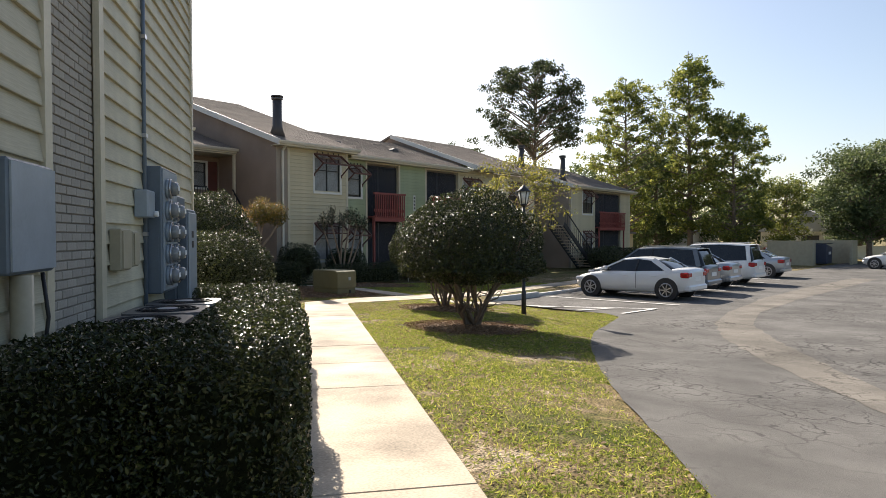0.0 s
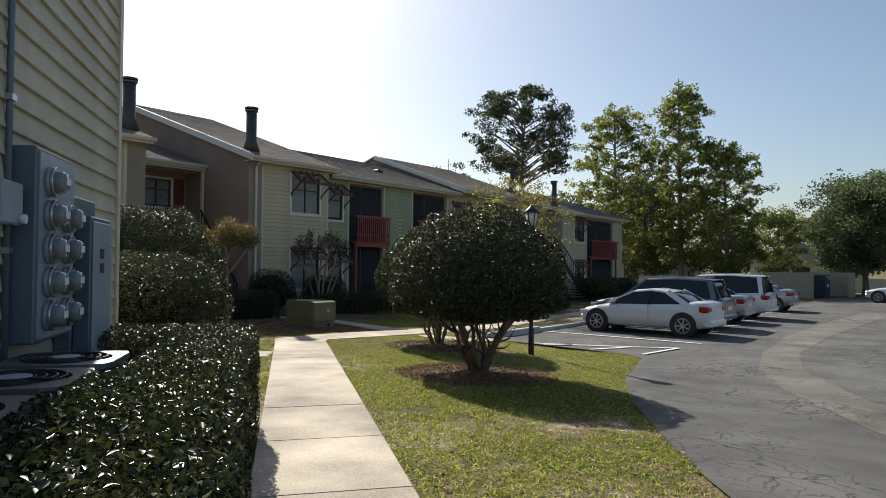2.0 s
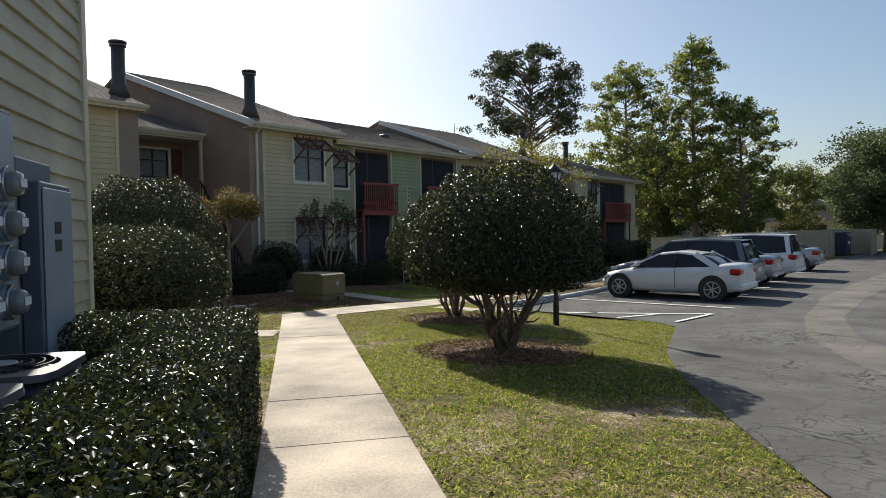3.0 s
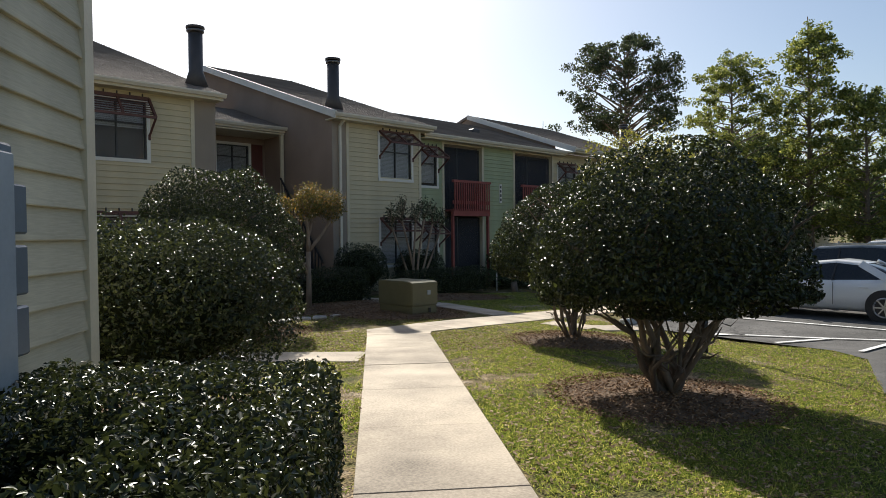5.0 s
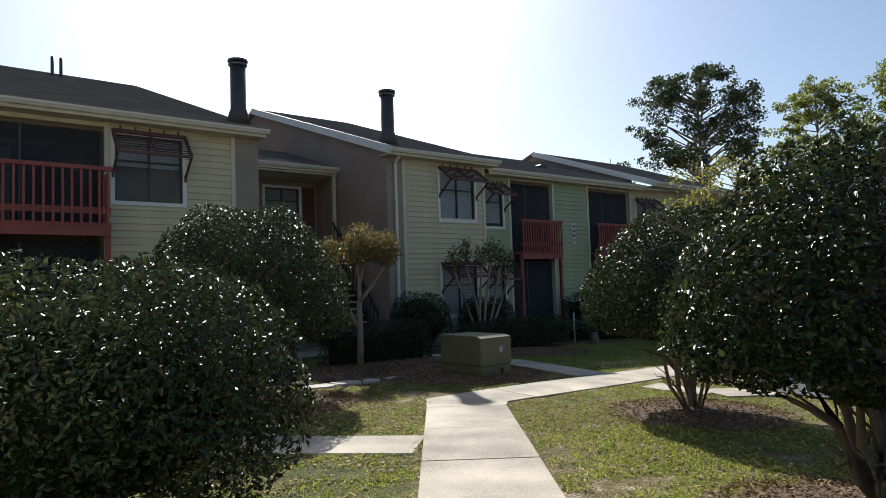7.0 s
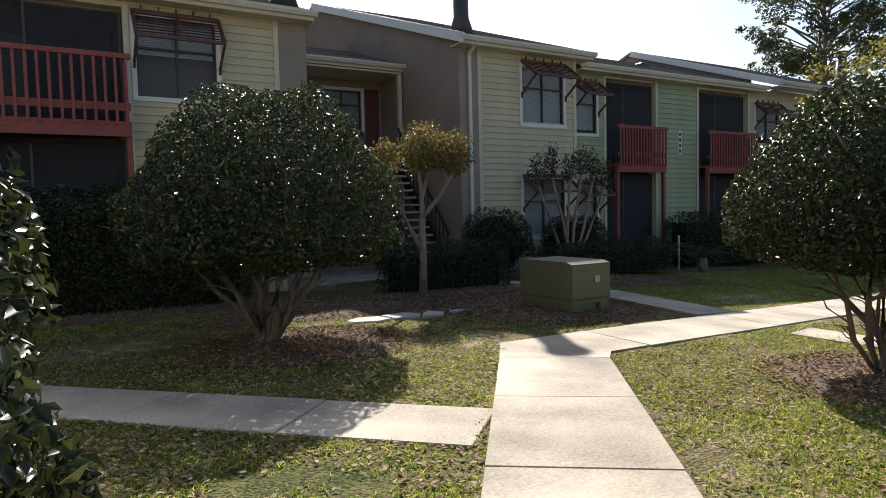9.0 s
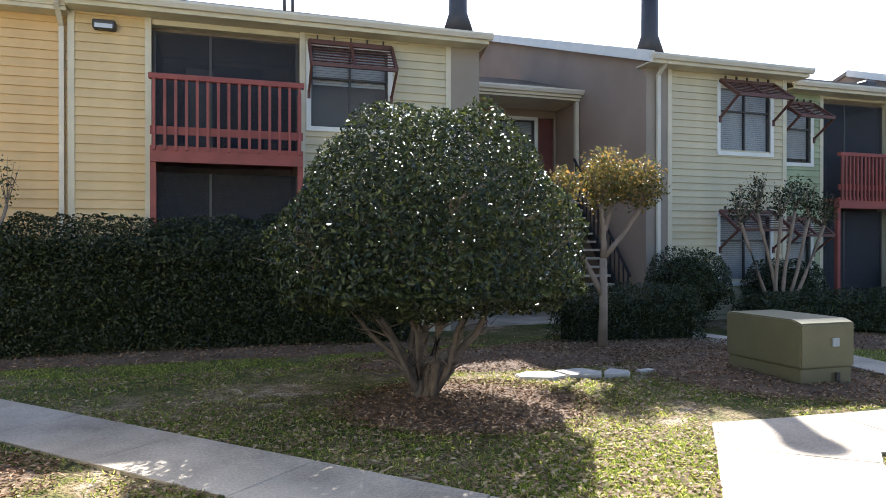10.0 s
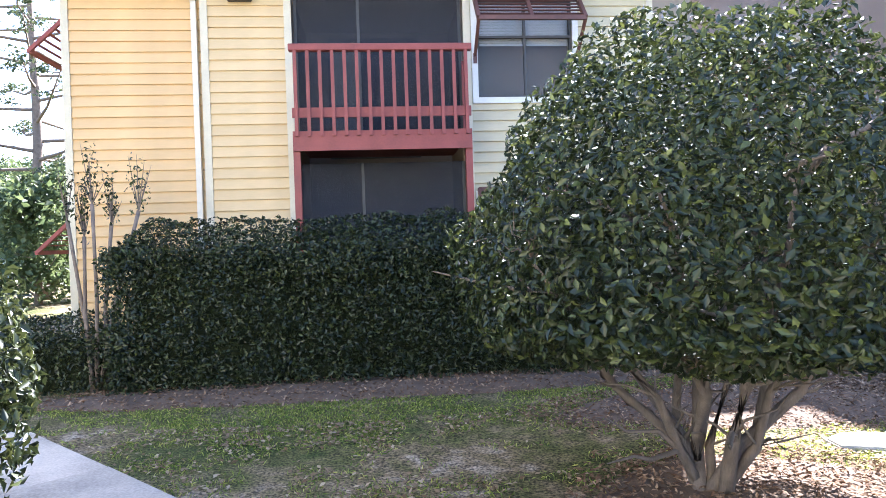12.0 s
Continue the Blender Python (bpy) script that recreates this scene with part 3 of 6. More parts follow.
def window(house, x0, x1, z0, z1, y, frame_of=None, split="v", blind=0.45, trim="white_trim"):
    bm = bmesh.new()
    t = 0.085
    box(bm, x0 - t, x1 + t, y - 0.045, y + 0.02, z1, z1 + t)
    box(bm, x0 - t, x1 + t, y - 0.055, y + 0.02, z0 - t, z0)
    box(bm, x0 - t, x0, y - 0.045, y + 0.02, z0, z1)
    box(bm, x1, x1 + t, y - 0.045, y + 0.02, z0, z1)
    w = part("window", bm, M[trim], house, "", frame_of)
    bm = bmesh.new()
    k = 0.035
    for a in ((x0, x1, z0, z0 + k), (x0, x1, z1 - k, z1), (x0, x0 + k, z0 + k, z1 - k), (x1 - k, x1, z0 + k, z1 - k)):
        box(bm, a[0], a[1], y + 0.0, y + 0.06, a[2], a[3])
    xm, zm = (x0 + x1) / 2, z0 + (z1 - z0) * 0.62
    if split == "v":
        box(bm, xm - k / 2, xm + k / 2, y - 0.004, y + 0.05, z0 + k, z1 - k)
    box(bm, x0 + k, x1 - k, y - 0.006, y + 0.045, zm - k / 2, zm + k / 2)
    part("sash", bm, M["dark_frame"], w, "dark bronze sash", frame_of)
    g = part("pane", boxed(x0 + k, x1 - k, y + 0.025, y + 0.031, z0 + k, z1 - k), M["glass"], w, "", frame_of)
    g.visible_shadow = False
    bm = bmesh.new()
    zb, z = z1 - (z1 - z0) * blind, z1 - 0.04
    while z > zb:
        box(bm, x0 + 0.04, x1 - 0.04, y + 0.07, y + 0.074, z - 0.038, z)
        z -= 0.044
    part("blind", bm, M["blind"], w, "white slatted blind", frame_of)
    part("reveal", boxed(x0 - 0.02, x1 + 0.02, y + 0.26, y + 0.28, z0 - 0.02, z1 + 0.02), M["interior"], w, "", frame_of)
    return w


def awning(house, x0, x1, ztop, y, drop=0.52, out=0.50, tilt=0.0):
    """A slatted timber shutter hinged over a window and propped open."""
    a = part("shutter_awning", bar(bmesh.new(), (x0, y - 0.05, ztop), (x1, y - 0.05, ztop), 0.07, 0.07), M["dark_wood"], house, "red-brown slatted shutter propped open above the window")
    part("lower_bar", bar(bmesh.new(), (x0, y - out, ztop - drop), (x1, y - out, ztop - drop), 0.06, 0.06), M["dark_wood"], a)
    part("middle_bar", bar(bmesh.new(), ((x0 + x1) / 2, y - 0.05, ztop), ((x0 + x1) / 2, y - out, ztop - drop), 0.05, 0.05), M["dark_wood"], a)
    for x in (x0, x1):
        part("side_bar", bar(bmesh.new(), (x, y - 0.05, ztop), (x, y - out, ztop - drop), 0.05, 0.07), M["dark_wood"], a)
        part("prop", bar(bar(bmesh.new(), (x, y - out, ztop - drop), (x, y - 0.03, ztop - drop - 0.42), 0.04), (x, y - 0.05, ztop - drop - 0.36), (x, y - 0.05, ztop - drop - 0.5), 0.05), M["dark_wood"], a)
    for i in range(7):
        k = (i + 0.8) / 8
        p = y - 0.05 - (out - 0.05) * k, ztop - drop * k
        part("slat", bar(bmesh.new(), (x0 + 0.03, *p), (x1 - 0.03, *p), 0.030, 0.012, (0, 0.35, 1)), M["dark_wood"], a)
    for i in range(5):
        x = x0 + (x1 - x0) * (i + 0.5) / 5
        part("bracket", boxed(x - 0.012, x + 0.012, y - 0.07, y - 0.03, ztop + 0.03, ztop + 0.11), M["dark_frame"], a)
    return a


def balcony(house, x0, x1, zf, ztop_rail, y, out, count, zlow):
    """A red timber balcony: deck and rim, rails, balusters and the posts below it."""
    bm = bmesh.new()
    box(bm, x0, x1, y - out + 0.04, y + 1.5, zf - 0.06, zf)
    box(bm, x0, x1, y - out, y - out + 0.04, zf - 0.24, zf + 0.02)
    b = part("balcony", bm, M["red_wood"], house, "red painted timber balcony")
    part("top_rail", boxed(x0 - 0.02, x1 + 0.02, y - out - 0.05, y - out + 0.06, ztop_rail - 0.09, ztop_rail, bevel=0.008), M["red_wood"], b)
    part("bottom_rail", boxed(x0, x1, y - out + 0.005, y - out + 0.045, zf + 0.20, zf + 0.33), M["red_wood"], b)
    for i in range(count):
        x = x0 + 0.06 + (x1 - x0 - 0.12) * i / (count - 1)
        part("baluster", boxed(x - 0.022, x + 0.022, y - out - 0.04, y - out + 0.0, zf - 0.05, ztop_rail - 0.09), M["red_wood"], b)
    for x in (x0 - 0.005, x1 - 0.085):
        part("post", boxed(x, x + 0.09, y - out + 0.045, y - out + 0.135, zlow, zf - 0.065), M["red_wood"], b)
    for yy in (y - out + 0.3, y - out + 0.55):
        part("side_baluster", boxed(x1 - 0.045, x1, yy - 0.02, yy + 0.02, zf, ztop_rail - 0.09), M["red_wood"], b)
    return b


def porch(house, x0, x1, z0, zf, z1, y, depth=1.7):
    """The recess behind a balcony on two floors, with its sliding doors and insect screens."""
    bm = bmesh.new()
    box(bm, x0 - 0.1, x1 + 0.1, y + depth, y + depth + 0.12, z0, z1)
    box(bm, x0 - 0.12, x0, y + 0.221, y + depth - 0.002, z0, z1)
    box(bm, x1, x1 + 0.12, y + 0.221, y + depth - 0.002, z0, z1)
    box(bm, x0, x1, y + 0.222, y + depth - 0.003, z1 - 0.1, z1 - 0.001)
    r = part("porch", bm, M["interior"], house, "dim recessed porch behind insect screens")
    for za in (z0 + 0.05, zf + 0.02):
        xm = x0 + 0.35
        part("sliding_door", boxed(xm, xm + 1.5, y + depth - 0.05, y + depth - 0.003, za, za + 2.0), M["dark_frame"], r)
        part("curtain", boxed(xm + 0.06, xm + 0.55, y + depth - 0.07, y + depth - 0.051, za + 0.1, za + 1.9), M["blind"], r)
        zb = zf - 0.25 if za < zf else z1 - 0.1
        s = part("insect_screen", boxed(x0, x1, y + 0.10, y + 0.104, za if za < zf else zf + 0.01, zb), M["screen"], r)
        s.visible_shadow = False
        for x in (x0 + 0.02, x0 + (x1 - x0) * 0.38, x1 - 0.02):
            part("screen_post", boxed(x - 0.02, x + 0.02, y + 0.09, y + 0.12, za if za < zf else zf + 0.01, zb), M["dark_frame"], r)
    return r


def roof(house, x0, x1, ye, ze, yr, zr, yb=None, steps=44, mat="shingle"):
    """Roof slope from eave to ridge in shingle courses, a plain slope behind, fascia and gutter."""
    prof = []
    for i in range(steps):
        k0, k1 = i / steps, (i + 1) / steps
        prof += [(ye + (yr - ye) * k0, ze + (zr - ze) * k0 + 0.014), (ye + (yr - ye) * k1, ze + (zr - ze) * k1)]
    if yb:
        prof += [(yb, ze), (yb, ze - 0.1), (yr, zr - 0.12)]
    else:
        prof += [(yr, zr - 0.12)]
    prof += [(ye, ze - 0.1)]
    bm = bmesh.new()
    prism(bm, prof, "x", x0, x1)
    r = part("roof", bm, M[mat], house, "brown-grey asphalt shingle roof")
    part("fascia", boxed(x0, x1, ye - 0.02, ye, ze - 0.2, ze + 0.0), M["trim"], r)
    bm = bmesh.new()
    prism(bm, [(ye - 0.022, ze - 0.02), (ye - 0.022, ze - 0.13), (ye - 0.09, ze - 0.13), (ye - 0.13, ze - 0.06), (ye - 0.13, ze - 0.02), (ye - 0.11, ze - 0.02), (ye - 0.11, ze - 0.05), (ye - 0.08, ze - 0.11), (ye - 0.04, ze - 0.11), (ye - 0.04, ze - 0.02)], "x", x0 - 0.05, x1 + 0.05)
    part("gutter", bm, M["gutter"], r)
    part("soffit", boxed(x0, x1, ye + 0.001, ye + 0.5, ze - 0.20, ze - 0.17), M["trim"], r)
    return r


def rake_trim(house, x, ye, ze, yr, zr):
    part("rake_board", bar(bmesh.new(), (x - 0.02, ye - 0.1, ze - 0.12), (x - 0.02, yr, zr - 0.09), 0.05, 0.22), M["white_trim"], house)


def gable(house, x, y0, ye, ze, yr, zr, yb, zlow, mat="stucco", thick=0.2):
    k = (zr - ze) / (yr - ye)
    bm = bmesh.new()
    prism(bm, [(y0, zlow), (yb, zlow), (yb, ze - 0.1), (yr, zr - 0.13), (y0, ze + (y0 - ye) * k - 0.13)], "x", x, x + thick)
    return part("side_wall", bm, M[mat], house)


def chimney(house, x, y, z0, z1, r=0.19):
    bm = bmesh.new()
    tube(bm, [(x, y, z0), (x, y, z0 + 0.45), (x, y, z1 - 0.16)], [r * 1.75, r, r], 14)
    c = part("chimney", bm, M["chimney"], house, "dark round metal chimney flue")
    part("cap", tube(bmesh.new(), [(x, y, z1 - 0.03), (x, y, z1 + 0.03), (x, y, z1 + 0.05)], [r * 1.3, r * 1.3, r * 0.9], 14), M["chimney"], c)
    part("cap_band", tube(bmesh.new(), [(x, y, z1 - 0.12), (x, y, z1 - 0.07)], [r * 1.2, r * 1.25], 14), M["ac_metal"], c)
    part("cap_neck", tube(bmesh.new(), [(x, y, z1 - 0.17), (x, y, z1)], [r * 0.7, r * 0.7], 10), M["chimney"], c)
    return c


def downspout(house, x, y, z0, z1, frame_of=None):
    bm = bmesh.new()
    bar(bm, (x, y - 0.06, z0), (x, y - 0.06, z1 - 0.25), 0.075, 0.06, (0, 1, 0))
    bar(bm, (x, y - 0.06, z1 - 0.27), (x, y - 0.42, z1), 0.075, 0.06, (0, 1, 0))
    return part("downspout", bm, M["gutter"], house, "cream metal downspout", frame_of)


Y0, YR, ZR = 21.64, 28.0, 7.42
YE = Y0 - 0.38
G0 = -0.36

# block one, yellow: corner bay, porch with red balcony, window bay
b1 = thing("apartment_block", (7.5, 24, G0), "two-storey apartment block in yellow lapped siding with red balcony", "apartment block", "apartment row")
# corner bay: its differing light is tinted into the siding colour
clad(b1, 2.97, 4.86, G0, 5.08, Y0 + 0.12, [], M["yellow_light_tint"], M["trim"])
clad(b1, 4.86, 6.04, G0, 5.1, Y0, [], M["yellow"], M["trim"])
w1 = [(8.70, 10.10, 3.42, 4.84), (8.70, 10.10, 0.55, 2.0)]
clad(b1, 8.52, 11.28, G0, 5.1, Y0, w1, M["cream"], M["trim"])
part("wall_panel", boxed(11.28, 11.90, Y0 - 0.03, Y0 + 0.22, G0, 5.1), M["grey_stucco"], b1)
part("wall_header", boxed(6.04, 8.52, Y0, Y0 + 0.22, 4.98, 5.1), M["trim"], b1)
for x, y in ((2.95, Y0 + 0.12), (4.84, Y0), (5.98, Y0), (8.50, Y0), (11.22, Y0)):
    part("corner_board", boxed(x, x + 0.10, y - 0.045, y - 0.001, G0, 5.07), M["trim"], b1)
downspout(b1, 4.74, Y0 + 0.1, G0, 5.1)
porch(b1, 6.10, 8.48, G0, 2.78, 5.0, Y0)
balcony(b1, 6.12, 8.50, 2.86, 4.02, Y0, 0.62, 15, G0)
for w in w1:
    window(b1, *w, Y0)
awning(b1, 8.66, 10.16, 4.93, Y0)
awning(b1, 8.66, 10.16, 2.10, Y0)
part("side_wall", boxed(2.97, 3.17, Y0 + 0.36, 43.9, G0, 5.05), M["yellow"], b1)
part("side_wall", boxed(11.70, 11.90, Y0 + 0.23, 43.9, G0, 5.05), M["stucco"], b1)
part("back_wall", boxed(2.97, 11.90, 43.9, 44.1, G0, 5.05), M["stucco"], b1)
part("eave_box", boxed(2.97, 4.86, YE + 0.13, Y0 + 0.118, 5.0, 5.08), M["trim"], b1)
roof(b1, 2.62, 4.86, YE + 0.12, 5.26, 33.0, 9.38, 44.4, 70)
roof(b1, 4.862, 11.96, YE, 5.27, 33.0, 9.38, 44.4, 70)
chimney(b1, 11.72, 22.35, 5.55, 7.2)
bm = boxed(5.22, 5.56, Y0 - 0.2, Y0 - 0.03, 4.78, 4.93, bevel=0.02)
fl = part("flood_light", bm, M["dark_frame"], b1, "small dark wall flood light under the eave")
part("lens", boxed(5.26, 5.52, Y0 - 0.206, Y0 - 0.2, 4.79, 4.86), M["clear_lens"], fl)
for z in (4.9, 2.0):                                     # open shutters on the end wall
    a = part("shutter_awning", bar(bmesh.new(), (2.95, Y0 + 0.55, z), (2.95, Y0 + 1.8, z), 0.06), M["red_wood"], b1, "red slatted shutter propped open on the end wall")
    part("lower_bar", bar(bmesh.new(), (2.3, Y0 + 0.55, z - 0.6), (2.3, Y0 + 1.8, z - 0.6), 0.06), M["red_wood"], a)
    for k in range(7):
        f = (k + 0.7) / 8
        part("slat", bar(bmesh.new(), (2.95 - 0.65 * f, Y0 + 0.55, z - 0.6 * f), (2.95 - 0.65 * f, Y0 + 1.8, z - 0.6 * f), 0.05, 0.014), M["red_wood"], a)
    for yy in (Y0 + 0.55, Y0 + 1.8):
        part("side_bar", bar(bmesh.new(), (2.95, yy, z), (2.3, yy, z - 0.6), 0.05), M["red_wood"], a)
for x in (8.9, 9.15):
    part("vent_pipe", tube(bmesh.new(), [(x, 30.9, 8.5), (x, 30.9, 9.3)], [0.05, 0.05], 8), M["chimney"], b1)

# stair hall between block one and block two
hall = thing("stair_hall", (13.8, 26, G0), "open stair hall with brown stucco walls and dark stairs", "stair hall", "apartment row")
bm = wall_mass(bmesh.new(), 11.96, 15.64, G0, 5.0, 25.7, [(13.85, 15.0, 3.58, 4.62), (15.13, 15.58, 2.6, 4.7), (12.6, 13.5, G0, 1.8)], 0.2)
part("wall", bm, M["stucco"], hall)
window(hall, 13.85, 15.0, 3.58, 4.62, 25.7, blind=0.9)
part("door", boxed(15.13, 15.58, 25.75, 25.8, 2.6, 4.7, bevel=0.01), M["door_red"], hall, "dark red door on the upper landing")
part("door", boxed(12.6, 13.5, 25.75, 25.8, G0, 1.8, bevel=0.01), M["door_red"], hall, "dark red ground-floor door")
part("landing", boxed(11.97, 15.63, 24.3, 25.69, 2.35, 2.55), M["concrete"], hall)
part("hall_floor", boxed(11.97, 15.63, 22.0, 25.69, G0 - 0.1, G0 + 0.06), M["concrete"], hall)
roof(hall, 11.97, 15.62, 24.3, 5.16, 28.0, 6.3, None, 24)
part("ceiling", boxed(11.97, 15.62, 24.34, 25.69, 4.9, 4.95), M["trim"], hall)
part("porch_post", boxed(15.50, 15.60, 24.36, 24.46, G0 + 0.06, 4.89), M["trim"], hall)
for i in range(15):
    z = G0 + 0.06 + (2.55 - G0 - 0.06) * (i + 1) / 15
    part("stair_tread", boxed(14.35, 15.4, 21.95 + i * 0.157, 21.95 + i * 0.157 + 0.22, z - 0.05, z), M["concrete"], hall)
for x in (14.3, 15.45):
    part("stringer", bar(bmesh.new(), (x, 21.9, G0 + 0.06), (x, 24.35, 2.45), 0.05, 0.26), M["black"], hall)
    part("handrail", bar(bmesh.new(), (x, 21.9, G0 + 1.0), (x, 24.35, 3.45), 0.045), M["black"], hall)
    for i in range(14):
        k = (i + 0.5) / 14
        part("stair_baluster", boxed(x - 0.012, x + 0.012, 21.9 + 2.45 * k - 0.012, 21.9 + 2.45 * k + 0.012, G0 + 0.1 + (2.45 - G0) * k, G0 + 0.98 + (2.45 - G0) * k), M["black"], hall)
part("landing_rail", bar(bmesh.new(), (12.0, 24.34, 3.5), (14.28, 24.34, 3.5), 0.05), M["black"], hall)
part("landing_base_rail", bar(bmesh.new(), (12.0, 24.34, 2.7), (14.28, 24.34, 2.7), 0.04), M["black"], hall)
for i in range(19):
    x = 12.06 + 0.12 * i
    part("landing_baluster", boxed(x - 0.012, x + 0.012, 24.33, 24.35, 2.71, 3.48), M["black"], hall)

# block two: stucco side wall, cream bay, recessed green part
b2 = thing("apartment_block", (21, 24, G0), "apartment block with cream bay, brown stucco side and green siding", "apartment block", "apartment row")
gable(b2, 15.65, Y0 - 0.001, YE, 5.22, 30.4, 8.4, 39.0, G0)
part("wall_panel", boxed(15.65, 16.2, Y0 - 0.02, Y0 - 0.002, G0, 5.08), M["grey_stucco"], b2)
w2 = [(17.52, 18.88, 3.36, 4.80), (17.52, 18.88, 0.5, 1.95)]
clad(b2, 16.2, 19.3, G0, 5.08, Y0, w2, M["cream"], M["trim"])
part("corner_board", boxed(16.17, 16.27, Y0 - 0.045, Y0 - 0.021, G0, 5.05), M["trim"], b2)
part("corner_board", boxed(19.22, 19.33, Y0 - 0.045, Y0 - 0.001, G0, 5.05), M["trim"], b2)
YB = 22.1
part("bay_side", boxed(19.1, 19.3, Y0 + 0.221, YB + 0.3, G0, 5.0), M["cream"], b2)
wb = [(19.62, 20.52, 3.26, 4.55), (19.62, 20.52, 0.5, 1.9)]
clad(b2, 19.31, 20.9, G0, 4.95, YB, wb, M["green"], M["trim"])
clad(b2, 22.98, 24.92, G0, 4.95, YB, [], M["green"], M["trim"])
clad(b2, 27.5, 31.0, G0, 4.95, YB, [(27.95, 29.3, 3.2, 4.5)], M["cream"], M["trim"])
for a, b in ((20.9, 22.98), (24.92, 27.5)):
    part("wall_header", boxed(a, b, YB, YB + 0.22, 4.85, 4.95), M["trim"], b2)
for x in (20.8, 22.96, 24.86, 27.5):
    part("corner_board", boxed(x, x + 0.10, YB - 0.045, YB - 0.001, G0, 4.92), M["trim"], b2)
for w in w2:
    window(b2, *w, Y0, blind=0.96)
for w in wb:
    window(b2, *w, YB, split="h", blind=0.9)
window(b2, 27.95, 29.3, 3.2, 4.5, YB, blind=0.8)
awning(b2, 17.5, 18.95, 4.90, Y0, 0.42, 0.62)
awning(b2, 17.5, 18.95, 2.05, Y0, 0.42, 0.62)
awning(b2, 19.6, 20.6, 4.66, YB, 0.42, 0.62)
awning(b2, 19.6, 20.6, 1.95, YB, 0.42, 0.62)
awning(b2, 27.9, 29.4, 4.6, YB, 0.42, 0.5)
porch(b2, 20.95, 22.93, G0, 2.4, 4.86, YB)
porch(b2, 24.98, 27.45, G0, 2.4, 4.86, YB)
balcony(b2, 20.98, 22.98, 2.42, 3.50, YB, 0.42, 17, G0)
balcony(b2, 24.95, 27.45, 2.42, 3.50, YB, 0.42, 19, G0)
nb = part("number_plate", boxed(23.98, 24.12, YB - 0.05, YB - 0.029, 2.75, 3.5), M["white_trim"], b2, "tall white plate with unreadable dark marks")
for i in range(4):
    part("plate_mark", boxed(24.01, 24.09, YB - 0.054, YB - 0.05, 2.82 + 0.17 * i, 2.92 + 0.17 * i), M["dark_frame"], nb)
roof(b2, 15.5, 19.62, YE, 5.24, 30.4, 8.4, 39.4, 58)
roof(b2, 19.622, 28.0, YB - 0.40, 5.10, 27.3, 6.95, 34.4)
rake_trim(b2, 15.5, YE, 5.26, 30.4, 8.4)
chimney(b2, 16.2, 22.3, 5.5, 7.12)
downspout(b2, 15.9, Y0 - 0.03, G0, 5.15)
for x, y in ((20.6, 23.9), (24.6, 24.0)):
    z = 5.10 + (y - YB + 0.4) * 1.85 / 5.6
    part("roof_vent", boxed(x, x + 0.4, y, y + 0.35, z - 0.05, z + 0.18, bevel=0.04), M["chimney"], b2)
part("back_wall", boxed(15.65, 28.0, 33.9, 34.1, G0, 5.0), M["stucco"], b2)

# block three, roof stepped forward
b3 = thing("apartment_block", (31, 24, -0.5), "two-storey apartment block behind a young tree, brown roof", "apartment block", "apartment row")
clad(b3, 31.02, 34.6, -0.6, 5.0, Y0 + 0.2, [(31.8, 33.2, 3.1, 4.5), (31.8, 33.2, 0.4, 1.8)], M["cream"], M["trim"])
for z in (3.1, 0.4):
    window(b3, 31.8, 33.2, z, z + 1.4, Y0 + 0.2)
    awning(b3, 31.8, 33.2, z + 1.5, Y0 + 0.2, 0.42, 0.5)
roof(b3, 28.02, 34.8, YE, 5.22, 27.6, 7.48, 34.4)
rake_trim(b3, 28.02, YE, 5.24, 27.6, 7.48)
gable(b3, 28.1, YB + 0.35, YE, 5.22, 27.6, 7.48, 34.0, 4.6)
chimney(b3, 34.2, 22.5, 5.5, 7.0)
part("side_wall", boxed(34.4, 34.6, Y0 + 0.43, 33.9, -0.6, 5.0), M["stucco"], b3)

# second stair hall and block four
hall2 = thing("stair_hall", (37, 26, -0.6), "open stair hall with timber stairs and dark railings", "stair hall", "apartment row")
part("wall", wall_mass(bmesh.new(), 34.61, 39.2, -0.7, 4.8, 26.5, [(36.2, 37.1, -0.6, 1.5)], 0.2), M["stucco"], hall2)
part("door", boxed(36.2, 37.1, 26.55, 26.6, -0.6, 1.5), M["door_red"], hall2, "dark red door")
roof(hall2, 34.82, 39.1, 23.4, 5.0, 28.0, 6.5, None, 24)
for y in (20.2, 21.3):
    part("stringer", bar(bmesh.new(), (39.2, y, -0.6), (35.4, y, 2.2), 0.06, 0.28), M["black"], hall2)
    part("handrail", bar(bmesh.new(), (39.2, y, 0.35), (35.4, y, 3.15), 0.05), M["black"], hall2)
    for i in range(16):
        k = (i + 0.5) / 16
        part("stair_baluster", boxed(39.2 - 3.8 * k - 0.012, 39.2 - 3.8 * k + 0.012, y - 0.012, y + 0.012, -0.55 + 2.8 * k, 0.35 + 2.8 * k), M["black"], hall2)
for i in range(15):
    k = (i + 0.5) / 15
    part("stair_tread", boxed(39.2 - 3.8 * k - 0.14, 39.2 - 3.8 * k + 0.14, 20.23, 21.27, -0.6 + 2.8 * k, -0.55 + 2.8 * k), M["concrete"], hall2)

